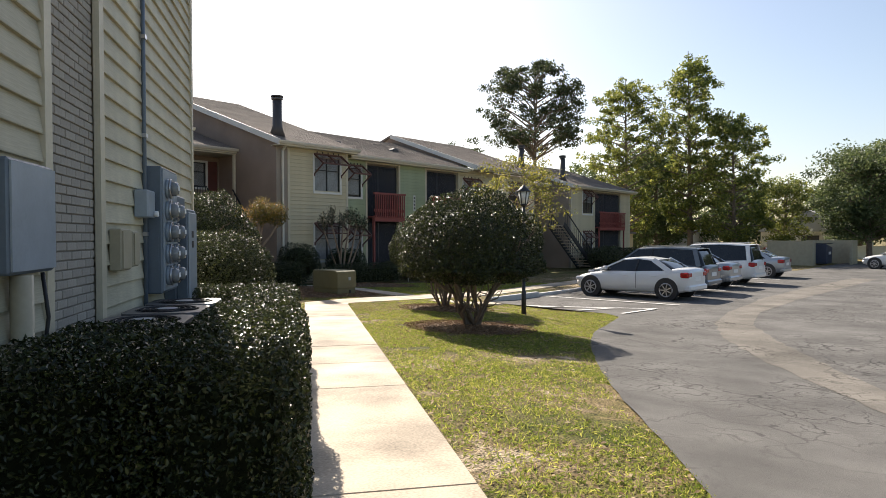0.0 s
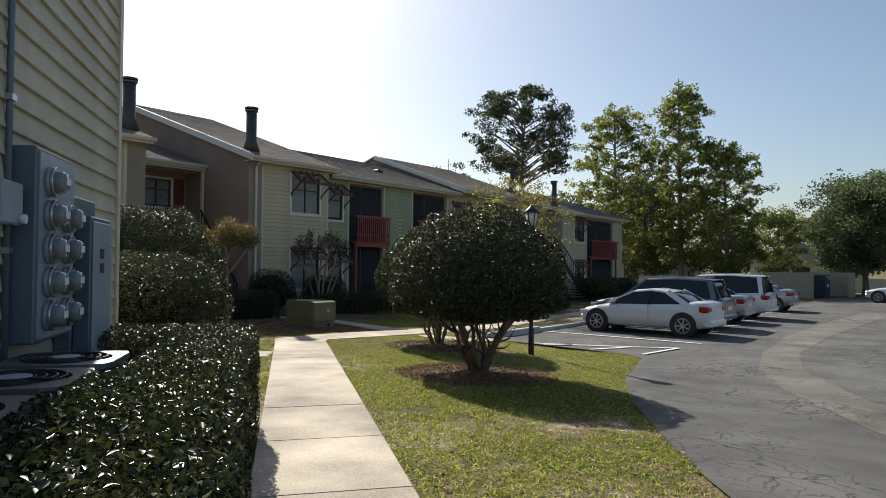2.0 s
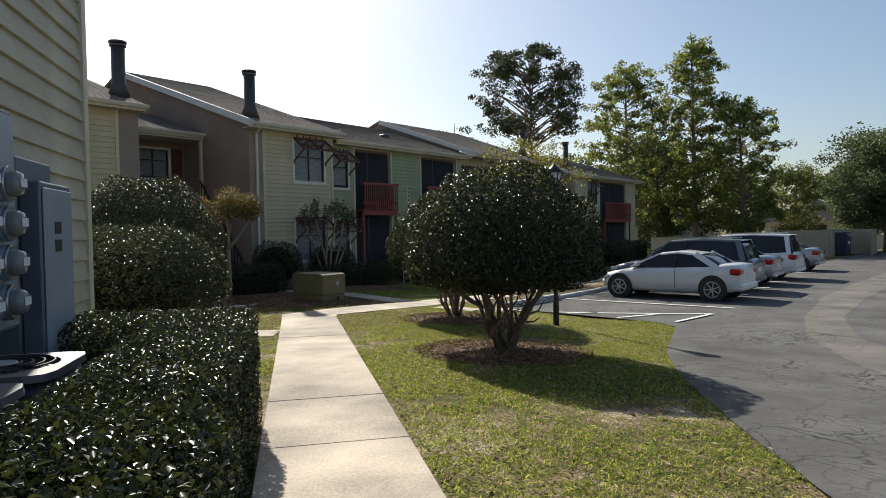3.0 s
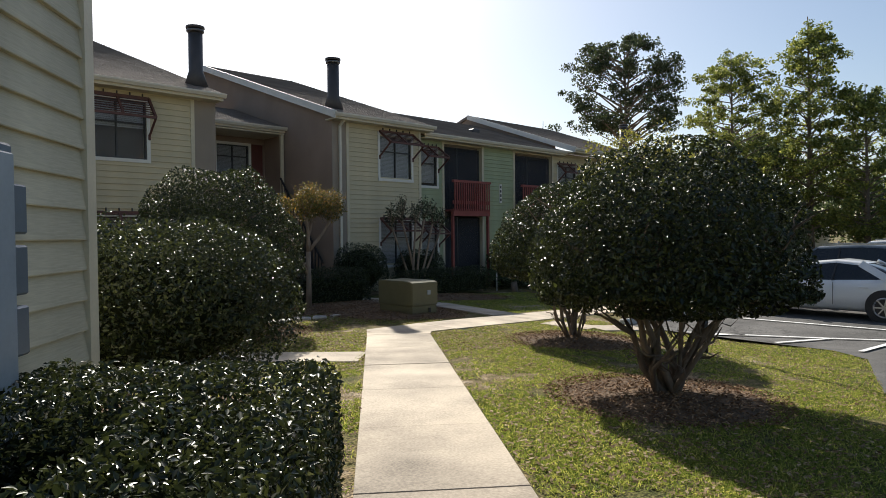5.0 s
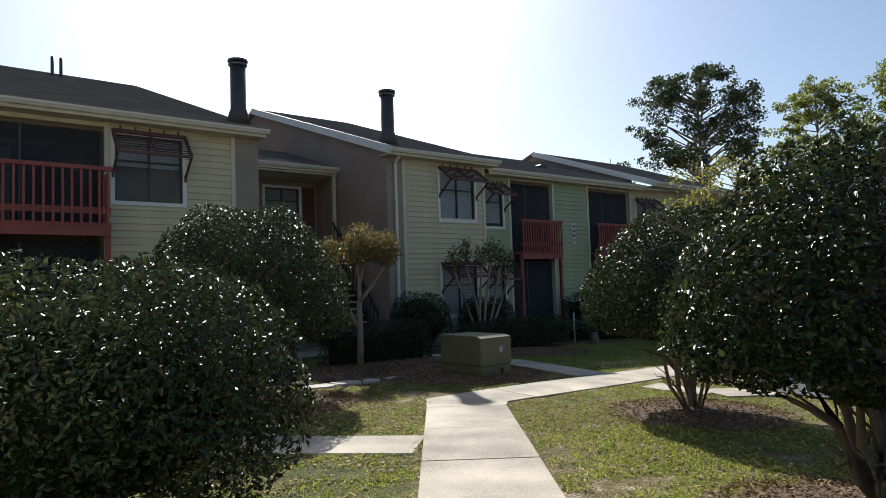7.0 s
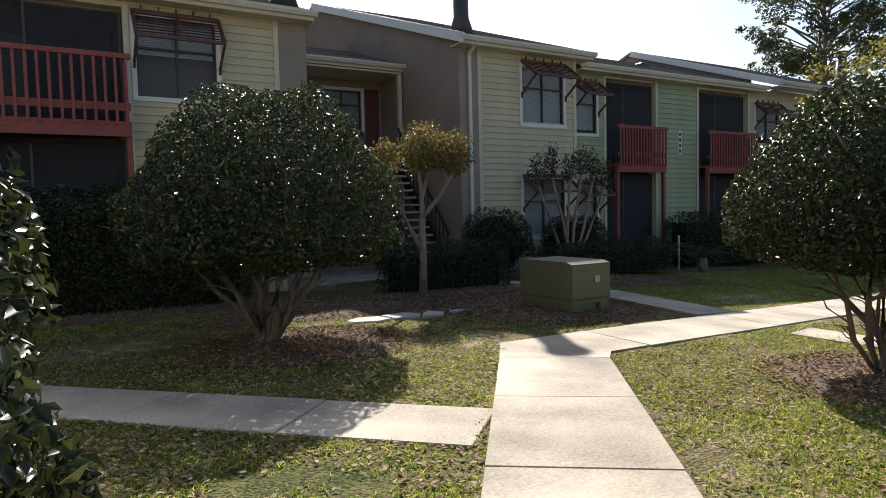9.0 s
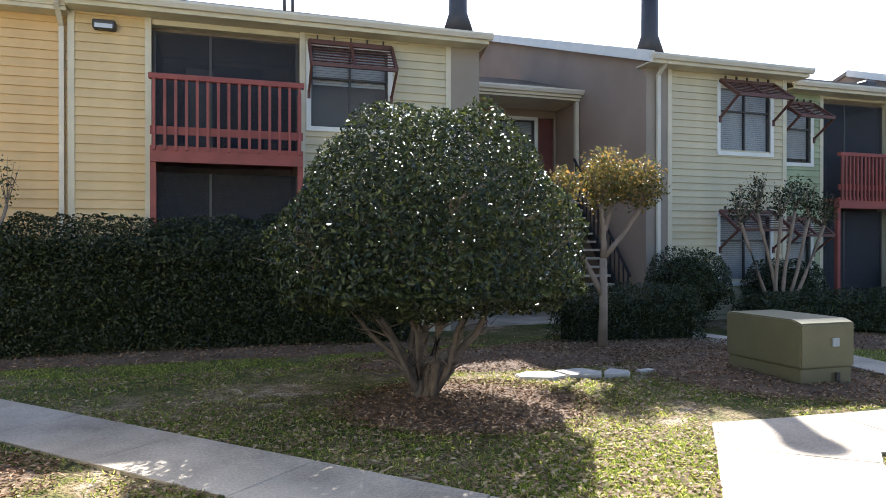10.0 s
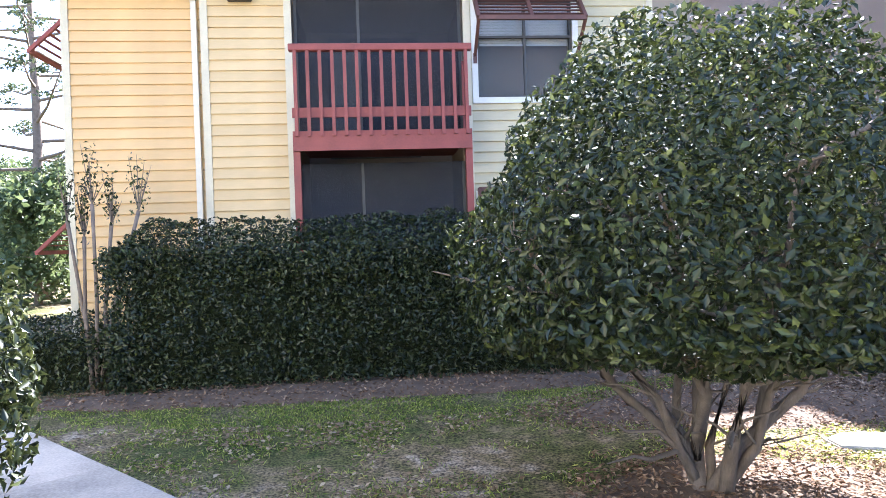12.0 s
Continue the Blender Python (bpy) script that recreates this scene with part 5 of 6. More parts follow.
bank = wall_box("meter_bank", "grey electricity meter bank with nine round meters on siding", 7.36, 8.14, 0.20, 0.90, 2.22, "meter_grey")
part("cover", boxed(7.39, 8.12, NW - 0.212, NW - 0.201, 0.93, 2.19), M["meter_light"], bank, "pale meter cover plate", FOOT)
part("side_door", boxed(7.349, 7.359, NW - 0.17, NW - 0.06, 1.15, 1.5), M["meter_grey"], bank, "", FOOT)
for k in range(5):
    meter(bank, 7.56, 2.0 - 0.23 * k, NW - 0.213)
for k in range(4):
    meter(bank, 7.92, 1.77 - 0.23 * k, NW - 0.213)
cab = wall_box("electric_cabinet", "tall grey electric cabinet with pale door on siding", 8.28, 8.90, 0.16, 0.50, 1.98, "meter_grey")
part("front_case", boxed(8.30, 8.88, NW - 0.29, NW - 0.161, 0.42, 1.82, bevel=0.012), M["meter_grey"], cab, "", FOOT)
part("door", boxed(8.32, 8.86, NW - 0.305, NW - 0.291, 0.46, 1.78, bevel=0.006), M["meter_light"], cab, "pale grey cabinet door", FOOT)
for z in (1.48, 1.36):
    part("mark", boxed(8.50, 8.62, NW - 0.309, NW - 0.305, z, z + 0.08), M["black"], cab, "", FOOT)
small = wall_box("junction_box", "small blue-grey junction box beside the conduit", 6.95, 7.26, 0.16, 1.68, 1.95, "meter_light")
part("knob", tube(bmesh.new(), [(7.2, NW - 0.16, 1.72), (7.2, NW - 0.2, 1.72)], [0.03, 0.03], 8), M["blind"], small, "", FOOT)
for a, b, z0, z1 in ((6.12, 6.42, 1.20, 1.56), (6.50, 6.70, 1.22, 1.54)):
    t = wall_box("service_box", "tan painted service box on aged siding", a, b, 0.13, z0, z1, "tan_box", 0.01)
    part("lid", boxed(a + 0.015, b - 0.015, NW - 0.142, NW - 0.131, z0 + 0.02, z1 - 0.02), M["tan_box"], t, "", FOOT)
big = wall_box("utility_box", "large grey metal utility box on the wall", 4.0, 4.64, 0.12, 1.28, 1.92, "meter_grey", 0.015)
part("lid", boxed(4.01, 4.63, NW - 0.132, NW - 0.121, 1.30, 1.90), M["meter_light"], big, "", FOOT)
part("pipe", tube(bmesh.new(), [(4.2, NW - 0.1, -0.2), (4.2, NW - 0.1, 1.275)], [0.06, 0.06], 10), M["tan_box"], big, "tan conduit pipe", FOOT)
part("cable", tube(bmesh.new(), [(4.5, NW - 0.1, 1.275), (4.53, NW - 0.12, 1.0), (4.48, NW - 0.1, 0.7), (4.5, NW - 0.08, 0.0)], [0.012] * 4, 6), M["black"], big, "", FOOT)
cond = thing("conduit", (*foot_xy(7.31, NW), 0), "thin grey conduit running up the siding", "conduit")
part("pipe", tube(bmesh.new(), [(7.31, NW - 0.05, -0.2), (7.31, NW - 0.05, 6.1)], [0.022, 0.022], 8), M["meter_grey"], cond, "", FOOT)
for k in range(6):
    part("strap", boxed(7.27, 7.35, NW - 0.08, NW - 0.03, 0.5 + k * 1.0, 0.54 + k * 1.0), M["rim"], cond, "", FOOT)
tap = thing("hose_tap", (*foot_xy(5.6, NW), 0.35), "small dark hose tap on the brick panel", "tap")
part("pipe", tube(bmesh.new(), [(5.55, NW + 0.02, 0.42), (5.55, NW - 0.1, 0.42), (5.55, NW - 0.13, 0.36)], [0.018] * 3, 8), M["dark_frame"], tap, "", FOOT)
part("wheel", tube(bmesh.new(), [(5.55, NW - 0.08, 0.44), (5.55, NW - 0.08, 0.49)], [0.035, 0.035], 8), M["dark_frame"], tap, "", FOOT)
part("cover_box", boxed(5.68, 5.82, NW - 0.08, NW + 0.019, 0.34, 0.52, bevel=0.01), M["meter_light"], tap, "", FOOT)
sat = thing("wall_pipe_box", (*foot_xy(9.25, NW), 0.9), "narrow grey breaker boxes near the corner", "utility box")
for k in range(3):
    part("breaker", boxed(9.15, 9.33, NW - 0.12, NW - 0.03, 0.9 + 0.28 * k, 1.13 + 0.28 * k, bevel=0.01), M["meter_grey"], sat, "", FOOT)


def condenser(s, left, top, label):
    x, y = foot_xy(s, left)
    z0 = terrain(x, y) - 0.02
    t = thing("air_conditioner", (x, y, z0), label, "air conditioner", "condensers by the wall", "", 51.7)
    h = 0.32
    F = pose(x, y, 0, 0, 0, 51.7)
    part("case", boxed(-h, h, -h, h, z0 + 0.05, top - 0.04, bevel=0.05), M["ac_case"], t, "", F)
    for k in range(12):
        z = z0 + 0.12 + (top - z0 - 0.24) * k / 11
        bm = bmesh.new()
        for a in (-1, 1):
            box(bm, -h + 0.04, h - 0.04, a * h - 0.008, a * h + 0.008, z - 0.012, z + 0.012)
            box(bm, a * h - 0.008, a * h + 0.008, -h + 0.04, h - 0.04, z - 0.012, z + 0.012)
        part("louvre", bm, M["ac_case"], t, "", F)
    bm = bmesh.new()
    outer = []
    for k in range(32):
        a = 2 * math.pi * k / 32
        c, s2 = math.cos(a), math.sin(a)
        m = min(1 / max(abs(c), 1e-6), 1 / max(abs(s2), 1e-6)) * (h + 0.015)
        m = min(m, (h + 0.015) * 1.30)
        outer.append(((m * c, m * s2), (0.27 * c, 0.27 * s2)))
    for ring_z in (0,):
        vo = [bm.verts.new((*o, top - 0.035)) for o, i in outer]
        vt = [bm.verts.new((o[0] * .985, o[1] * .985, top)) for o, i in outer]
        vi = [bm.verts.new((*i, top)) for o, i in outer]
        vd = [bm.verts.new((i[0], i[1], top - 0.08)) for o, i in outer]
        for r0, r1 in ((vo, vt), (vt, vi), (vi, vd)):
            for k in range(32):
                bm.faces.new((r0[k], r0[(k + 1) % 32], r1[(k + 1) % 32], r1[k]))
        bm.faces.new(vd[::-1])
        bm.faces.new(vo[::-1])
    part("lid", bm, M["ac_metal"], t, "pale grey lid with round fan opening", F)
    for r in (0.06, 0.10, 0.15, 0.20, 0.245):
        bm = bmesh.new()
        tube(bm, [(r * math.cos(a), r * math.sin(a), top + 0.006) for a in [2 * math.pi * k / 24 for k in range(25)]], [0.006] * 25, 4, False)
        part("guard_ring", bm, M["black"], t, "", F)
    part("hub_plate", tube(bmesh.new(), [(0, 0, top - 0.03), (0, 0, top + 0.012)], [0.09, 0.085], 16), M["meter_light"], t, "", F)
    for k in range(4):
        a = k * math.pi / 2 + 0.5
        part("fan_blade", bar(bmesh.new(), (0.05 * math.cos(a), 0.05 * math.sin(a), top - 0.05), (0.24 * math.cos(a), 0.24 * math.sin(a), top - 0.045), 0.11, 0.006), M["black"], t, "", F)
    return t


condenser(5.5, 1.16, 0.85, "grey outdoor air conditioner condenser behind the hedge")
condenser(6.38, 1.16, 0.84, "grey outdoor air conditioner condenser below the meters")
condenser(7.22, 1.16, 0.83, "grey outdoor air conditioner condenser by the cabinet")


# ---- cars ----
def car(at, turn, label, body_mat, kind="sedan", group="parked cars", cat="car", scale=1.0):
    """A parked car, nose along local +y: lofted body, glass house, wheels, lamps."""
    z = terrain(*at) + 0.024
    t = thing("car", (*at, z), label, cat, group, "", turn)
    L, W = (4.16, 1.76) if kind == "sedan" else (4.7, 1.88)
    H = {"sedan": 1.37, "suv": 1.68, "van": 1.76}[kind]
    belt = {"sedan": 0.95, "suv": 1.02, "van": 1.02}[kind]
    hood = {"sedan": 0.90, "suv": 0.98, "van": 0.98}[kind]
    tail = {"sedan": 1.04, "suv": 1.05, "van": 1.08}[kind]
    h = L / 2
    # stations along the car: y, bottom, top, half width
    st = [(-h, 0.42, tail - 0.16, 0.70), (-h + 0.06, 0.30, tail - 0.04, 0.80), (-h + 0.35, 0.24, tail, 0.88), (-h + 0.9, 0.22, belt + 0.03, 0.9), (-0.3, 0.22, belt, 0.9), (0.75, 0.22, hood + 0.02, 0.9), (h - 0.7, 0.24, hood - 0.06, 0.87), (h - 0.22, 0.26, hood - 0.17, 0.78), (h - 0.03, 0.32, hood - 0.32, 0.66), (h, 0.42, hood - 0.40, 0.58)]
    bm = bmesh.new()
    rings = []
    for y, b, tp, w in st:
        w *= W / 1.8
        m = (b + tp) / 2
        prof = [(0, b), (w * 0.82, b), (w * 0.95, b + 0.08), (w, m), (w * 0.985, tp - 0.14), (w * 0.93, tp - 0.03), (w * 0.80, tp), (0, tp + 0.02)]
        prof = prof + [(-x, q) for x, q in prof[-2:0:-1]]
        rings.append([bm.verts.new((x, y, q)) for x, q in prof])
    for r0, r1 in zip(rings, rings[1:]):
        for k in range(len(r0)):
            bm.faces.new((r0[k], r0[(k + 1) % len(r0)], r1[(k + 1) % len(r0)], r1[k])).smooth = True
    bm.faces.new(rings[0][::-1])
    bm.faces.new(rings[-1])
    bmesh.ops.recalc_face_normals(bm, faces=bm.faces)
    wy = (1.38, -1.36) if kind == "sedan" else (1.45, -1.38)
    me = bm_mesh(bm)
    body = part_mesh("body", me, body_mat, t)
    # glass house: stations from windscreen base to rear window base
    y0, y1, ya, yb = {"sedan": (-1.62, 1.05, -0.86, 0.20), "suv": (-2.20, 1.10, -1.90, 0.22), "van": (-2.24, 1.25, -2.02, 0.35)}[kind]
    bw, rw = W / 2 * 0.94, W / 2 * 0.72
    bz = belt - 0.03
    sta = [(y1, bz, bw), (y1 - (y1 - yb) * 0.5, bz + (H - bz) * 0.56, (bw + rw) / 2), (yb, H - 0.05, rw), ((ya + yb) / 2, H, rw * 1.01), (ya, H - 0.06, rw * 0.97), ((ya + y0) / 2, bz + (H - bz) * 0.56, (bw + rw) / 2 * 0.98), (y0, bz + 0.02, bw * 0.95)]
    bm = bmesh.new()
    ring = [[bm.verts.new((x, y, zz)) for x, zz in ((-bw * 0.98, bz), (-w, z1), (-w * 0.6, z1 + 0.018), (w * 0.6, z1 + 0.018), (w, z1), (bw * 0.98, bz))] for y, z1, w in sta]
    for r0, r1 in zip(ring, ring[1:]):
        for k in range(5):
            bm.faces.new((r0[k], r0[k + 1], r1[k + 1], r1[k])).smooth = k in (1, 2, 3)
    bmesh.ops.recalc_face_normals(bm, faces=bm.faces)
    part_mesh("glasshouse", bm_mesh(bm), M["car_glass"], t, "dark tinted glass")
    bm = bmesh.new()
    top = [[bm.verts.new((x, y, zz)) for x, zz in ((-w - 0.02, z1 - 0.045), (-w - 0.006, z1 + 0.008), (-w * 0.6, z1 + 0.03), (w * 0.6, z1 + 0.03), (w + 0.006, z1 + 0.008), (w + 0.02, z1 - 0.045))] for y, z1, w in ((yb + 0.07, H - 0.075, rw), *sta[2:5], (ya - 0.07, H - 0.09, rw * 0.96))]
    for r0, r1 in zip(top, top[1:]):
        for k in range(5):
            bm.faces.new((r0[k], r0[k + 1], r1[k + 1], r1[k])).smooth = True
    bmesh.ops.recalc_face_normals(bm, faces=bm.faces)
    part_mesh("roof", bm_mesh(bm), body_mat, t)
    for sx in (-1, 1):
        for name, (ys, yr), thick in (("front_pillar", (y1 - 0.02, yb), 0.05), ("rear_pillar", (y0 + 0.12, ya + 0.02), 0.16), ("middle_pillar", (-0.28, -0.34), 0.04)):
            bm = bar(bmesh.new(), (sx * (bw + 0.004), ys, bz), (sx * (rw + 0.012), yr, H - 0.06), thick, 0.05, (sx, 0, 0.4))
            part_mesh(name, bm_mesh(bm), body_mat if name != "middle_pillar" else M["black"], t)
        part_mesh("mirror", bm_mesh(boxed(sx * (bw + 0.10) - 0.09, sx * (bw + 0.10) + 0.09, 0.72, 0.84, belt + 0.0, belt + 0.13, bevel=0.03)), body_mat, t)
        part_mesh("door_seam", bm_mesh(boxed(sx * (W / 2 * 0.998) - 0.004, sx * (W / 2 * 0.998) + 0.004, -0.32, -0.31, 0.35, belt - 0.08)), M["black"], t)
        for yh in (0.05, -0.95):
            part_mesh("door_handle", bm_mesh(boxed(sx * W / 2 * 0.985 - 0.02, sx * W / 2 * 0.985 + 0.02, yh - 0.1, yh + 0.1, belt - 0.19, belt - 0.155, bevel=0.008)), body_mat, t)
        part_mesh("tail_light", bm_mesh(boxed(sx * W / 2 * 0.74 - 0.2, sx * W / 2 * 0.74 + 0.16, -h - 0.012, -h + 0.28, tail - 0.30, tail - 0.12, bevel=0.04)), M["red_lens"], t, "red tail light")
        part_mesh("headlight", bm_mesh(boxed(sx * W / 2 * 0.66 - 0.2, sx * W / 2 * 0.66 + 0.2, h - 0.35, h - 0.05, hood - 0.36, hood - 0.22, bevel=0.04)), M["clear_lens"], t, "clear headlight")
        for y in wy:
            x = sx * (W / 2 - 0.13)
            R = 0.33
            wheel = part_mesh("wheel", bm_mesh(tube(bmesh.new(), [(x - 0.12, y, R), (x - 0.10, y, R), (x + 0.10, y, R), (x + 0.12, y, R)], [R - 0.03, R, R, R - 0.03], 28)), M["tyre"], t, "black tyre on alloy rim")
            part_mesh("wheel_arch", bm_mesh(tube(bmesh.new(), [(x - 0.10, y, R + 0.02), (sx * (W / 2 + 0.004), y, R + 0.02)] if sx > 0 else [(sx * (W / 2 + 0.004), y, R + 0.02), (x + 0.10, y, R + 0.02)], [R + 0.055] * 2, 28)), M["black"], t)
            ro = x + sx * 0.135
            part_mesh("rim", bm_mesh(tube(bmesh.new(), [(ro, y, R), (ro + sx * 0.012, y, R)], [0.045, 0.04], 12)), M["rim"], wheel)
            bm = bmesh.new()
            tube(bm, [(ro, y + 0.215 * math.cos(a), R + 0.215 * math.sin(a)) for a in [2 * math.pi * k / 24 for k in range(25)]], [0.022] * 25, 6, False)
            part_mesh("rim_ring", bm_mesh(bm), M["rim"], wheel)
            for k in range(7):
                a = 2 * math.pi * k / 7
                part_mesh("spoke", bm_mesh(bar(bmesh.new(), (ro, y, R), (ro, y + 0.21 * math.cos(a), R + 0.21 * math.sin(a)), 0.03, 0.045, (1, 0, 0))), M["rim"], wheel)
    part_mesh("number_plate", bm_mesh(boxed(-0.26, 0.26, -h - 0.014, -h + 0.02, tail - 0.42, tail - 0.28)), M["blind"], t, "pale number plate")
    part_mesh("bumper", bm_mesh(boxed(-W / 2 * 0.88, W / 2 * 0.88, -h - 0.05, -h + 0.2, 0.30, 0.50, bevel=0.05)), body_mat, t)
    if kind != "sedan":
        for sx in (-1, 1):
            part_mesh("roof_rail", bm_mesh(bar(bmesh.new(), (sx * 0.56, ya + 0.2, H + 0.03), (sx * 0.56, yb - 0.1, H + 0.03), 0.03)), M["rim"], t)
    return t


M["car_glass"] = material("tinted_car_glass", (0.012, 0.014, 0.016), 0.06, 0.05, 3, 30, 0.0)
P_WHITE, P_GREY, P_SILVER, P_RED = paint("white_car_paint", (0.72, 0.72, 0.71)), paint("slate_car_paint", (0.10, 0.12, 0.14)), paint("silver_car_paint", (0.42, 0.44, 0.46)), paint("red_car_paint", (0.35, 0.02, 0.02))
P_SILVER.node_tree.nodes["Principled BSDF"].inputs["Metallic"].default_value = 0.5
car((22.2, 9.72), -1, "white sedan parked nose to the kerb", P_WHITE)
car((25.0, 10.4), 1, "slate grey estate suv parked in row", P_GREY, "suv")
car((27.9, 10.2), 0, "silver sedan parked in row", P_SILVER)
car((30.8, 10.3), 0, "white minivan with roof rails parked in row", P_WHITE, "van", cat="van")
car((36.3, 10.2), 0, "silver sedan at the end of the row", P_SILVER)
car((62.0, 14.5), 80, "red car parked near the white fence", P_RED)
car((49.5, 4.6), 0, "white sedan across the lot", P_WHITE)


# ---- trees ----
def tree(name, label, at, height, spread, trunk_r, bare, leaves, size, mat, seed, bark="bark", clumps=40, clump_r=0.9, shape="oval", group="", per_limb=3):
    """Tree: tapered trunk, limbs that fork, and a crown of leafy clumps with gaps."""
    rnd = random.Random(seed)
    z = terrain(*at)
    t = thing(name, (*at, z), label, "tree", group)
    n = 9
    lean = Vector((rnd.uniform(-.4, .4), rnd.uniform(-.4, .4), 0))
    tr = [Vector((0, 0, -0.2)) + Vector((lean.x * (i / n) ** 1.5 + rnd.uniform(-.05, .05) * height / 10, lean.y * (i / n) ** 1.5, height * 0.96 * i / n)) for i in range(n + 1)]
    part_mesh("trunk", bm_mesh(tube(bmesh.new(), tr, [trunk_r * (1 - 0.88 * i / n) + (trunk_r * .3 if i == 0 else 0) for i in range(n + 1)], 9)), M[bark], t)
    bm = bmesh.new()
    ends = []
    for k in range(clumps):
        f = bare + (1 - bare) * ((k + rnd.random()) / clumps)
        g = (f - bare) / (1 - bare)
        if shape == "oval":
            r = spread * math.sin(math.pi * (0.12 + 0.82 * g)) ** 0.8
        elif shape == "dome":
            r = spread * math.sqrt(max(0.02, 1 - ((g - 0.35) / 0.68) ** 2)) * rnd.uniform(0.8, 1.1)
        elif shape == "umbrella":
            r = spread * (0.45 + 0.55 * math.sin(math.pi * (0.05 + 0.75 * g)))
        else:
            r = spread * (1 - g) ** 0.7
        r *= rnd.uniform(0.35, 1.05)
        a = k * 2.399 + rnd.uniform(-.5, .5)
        if shape == "dome":
            f = 0.42 + 0.36 * g
        i = min(n - 1, int(f * n * 0.93))
        b = tr[i].lerp(tr[i + 1], f * n * 0.93 - i if f * n * 0.93 - i < 1 else 0.9)
        rise = rnd.uniform(0.1, 0.55) * r if shape != "umbrella" else rnd.uniform(0.05, 0.35) * r
        e = b + Vector((r * math.cos(a), r * math.sin(a), rise))
        if shape == "dome":
            u = rnd.uniform(-0.7, 1.0)
            w = math.sqrt(max(0.0, 1 - u * u)) * rnd.uniform(0.72, 1.05)
            e = Vector((spread * w * math.cos(a), spread * w * math.sin(a), height * 0.755 + height * 0.245 * u)) + Vector((tr[-2].x, tr[-2].y, 0))
            lift = min(max((e.z - 0.42 * spread * w) / (height * 0.96), 0.46), 0.93) * n
            b = tr[int(lift)].lerp(tr[int(lift) + 1], lift % 1)
        e.z = min(e.z, height)
        m = b.lerp(e, 0.5) + Vector((0, 0, -0.06 * r if shape == "umbrella" else 0.06 * r)) + Vector((rnd.uniform(-.1, .1), rnd.uniform(-.1, .1), 0)) * r
        rr = max(trunk_r * 0.38 * (1 - g * 0.6), 0.02)
        tube(bm, [b, m, e], [rr, rr * .6, rr * .2], 5, False)
        ends.append(e)
        for j in range(per_limb):
            d = m.lerp(e, rnd.uniform(0.2, 0.9))
            q = d + Vector((rnd.uniform(-1, 1), rnd.uniform(-1, 1), rnd.uniform(-.3, .8))) * clump_r * 1.1
            tube(bm, [d, q], [rr * .35, rr * .1], 4, False)
            ends.append(q)
    part_mesh("branchwork", bm_mesh(bm), M[bark], t)
    per = max(4, leaves // len(ends))
    pts, nrm = [], []
    for k, e in enumerate(ends):
        q = RNG.normal(0, 1, (per, 3))
        q /= np.linalg.norm(q, axis=1, keepdims=True)
        q *= (RNG.uniform(0, 1, per) ** 0.5)[:, None]
        cr = clump_r * rnd.uniform(0.55, 1.2)
        pts.append(q * np.array([cr, cr, cr * (0.4 if shape == "umbrella" else 0.7)]) + np.array(e))
        nrm.append(q * 0.5 + np.array([0, 0, 0.6]))
    part_mesh("crown", leaf_mesh("crown", np.concatenate(pts), np.concatenate(nrm), size, M[mat], 0.9, 0.6), None, t)
    return t


tree("pine_tree", "tall pine with a flat-topped crown behind the roofs", (51.5, 32.4), 17.8, 5.0, 0.30, 0.44, 17000, 0.24, "pine_leaf", 11, clumps=84, clump_r=0.6, shape="dome", per_limb=4)
tree("tree", "tall slender tree in pale spring leaf beyond the last block", (58.0, 26.6), 17.6, 4.9, 0.24, 0.14, 15000, 0.27, "tree_leaf", 12, clumps=95, clump_r=0.62, group="tall trees")
tree("tree", "tallest slender tree in yellow-green spring leaf", (60.5, 21.6), 19.8, 4.1, 0.26, 0.12, 15000, 0.27, "tree_leaf", 13, clumps=100, clump_r=0.6, group="tall trees")
tree("tree", "leafy spring tree at the end of the row", (60.0, 17.6), 13.6, 4.0, 0.2, 0.12, 12000, 0.27, "tree_leaf", 14, clumps=85, clump_r=0.6, group="tall trees")
tree("tree", "smaller leafy tree before the white fence", (63.0, 14.5), 7.5, 3.0, 0.16, 0.16, 9000, 0.2, "tree_leaf", 15, clumps=54, clump_r=0.6, group="tall trees")
tree("tree", "dark leafy tree behind the last block", (66.0, 27.0), 11.0, 6.0, 0.26, 0.1, 14000, 0.36, "far_leaf", 16, clumps=46, clump_r=1.3, group="tall trees")
tree("tree", "broad dark oak beside the bin enclosure", (61.5, 7.9), 9.0, 4.8, 0.24, 0.2, 26000, 0.24, "far_leaf", 17, clumps=60, clump_r=1.2, group="oaks")
tree("tree", "broad grey-green oak across the lot", (64.0, 0.6), 10.8, 5.6, 0.26, 0.2, 24000, 0.24, "far_leaf", 18, clumps=56, clump_r=1.2, group="oaks")
tree("tree", "rounded oak behind the bin enclosure", (72.0, 10.0), 8.0, 3.6, 0.24, 0.2, 14000, 0.28, "far_leaf", 19, clumps=40, clump_r=1.2, group="oaks")
tree("tree", "young tree in sparse yellow-green leaf before the block", (25.6, 16.7), 6.1, 2.5, 0.09, 0.40, 3600, 0.12, "young_leaf", 20, "pale_bark", clumps=46, clump_r=0.42, group="young trees")
tree("pine_tree", "slender pine with bare lower limbs beside the yellow block", (-5.6, 38.6), 19.0, 5.6, 0.24, 0.22, 9000, 0.15, "pine_leaf", 21, clumps=44, clump_r=0.5, shape="umbrella", per_limb=4)
tree("pine_tree", "small far pine top behind the roofs", (48.6, 39.0), 12.4, 2.4, 0.16, 0.62, 1600, 0.22, "pine_leaf", 22, clumps=16, clump_r=0.55, shape="umbrella")
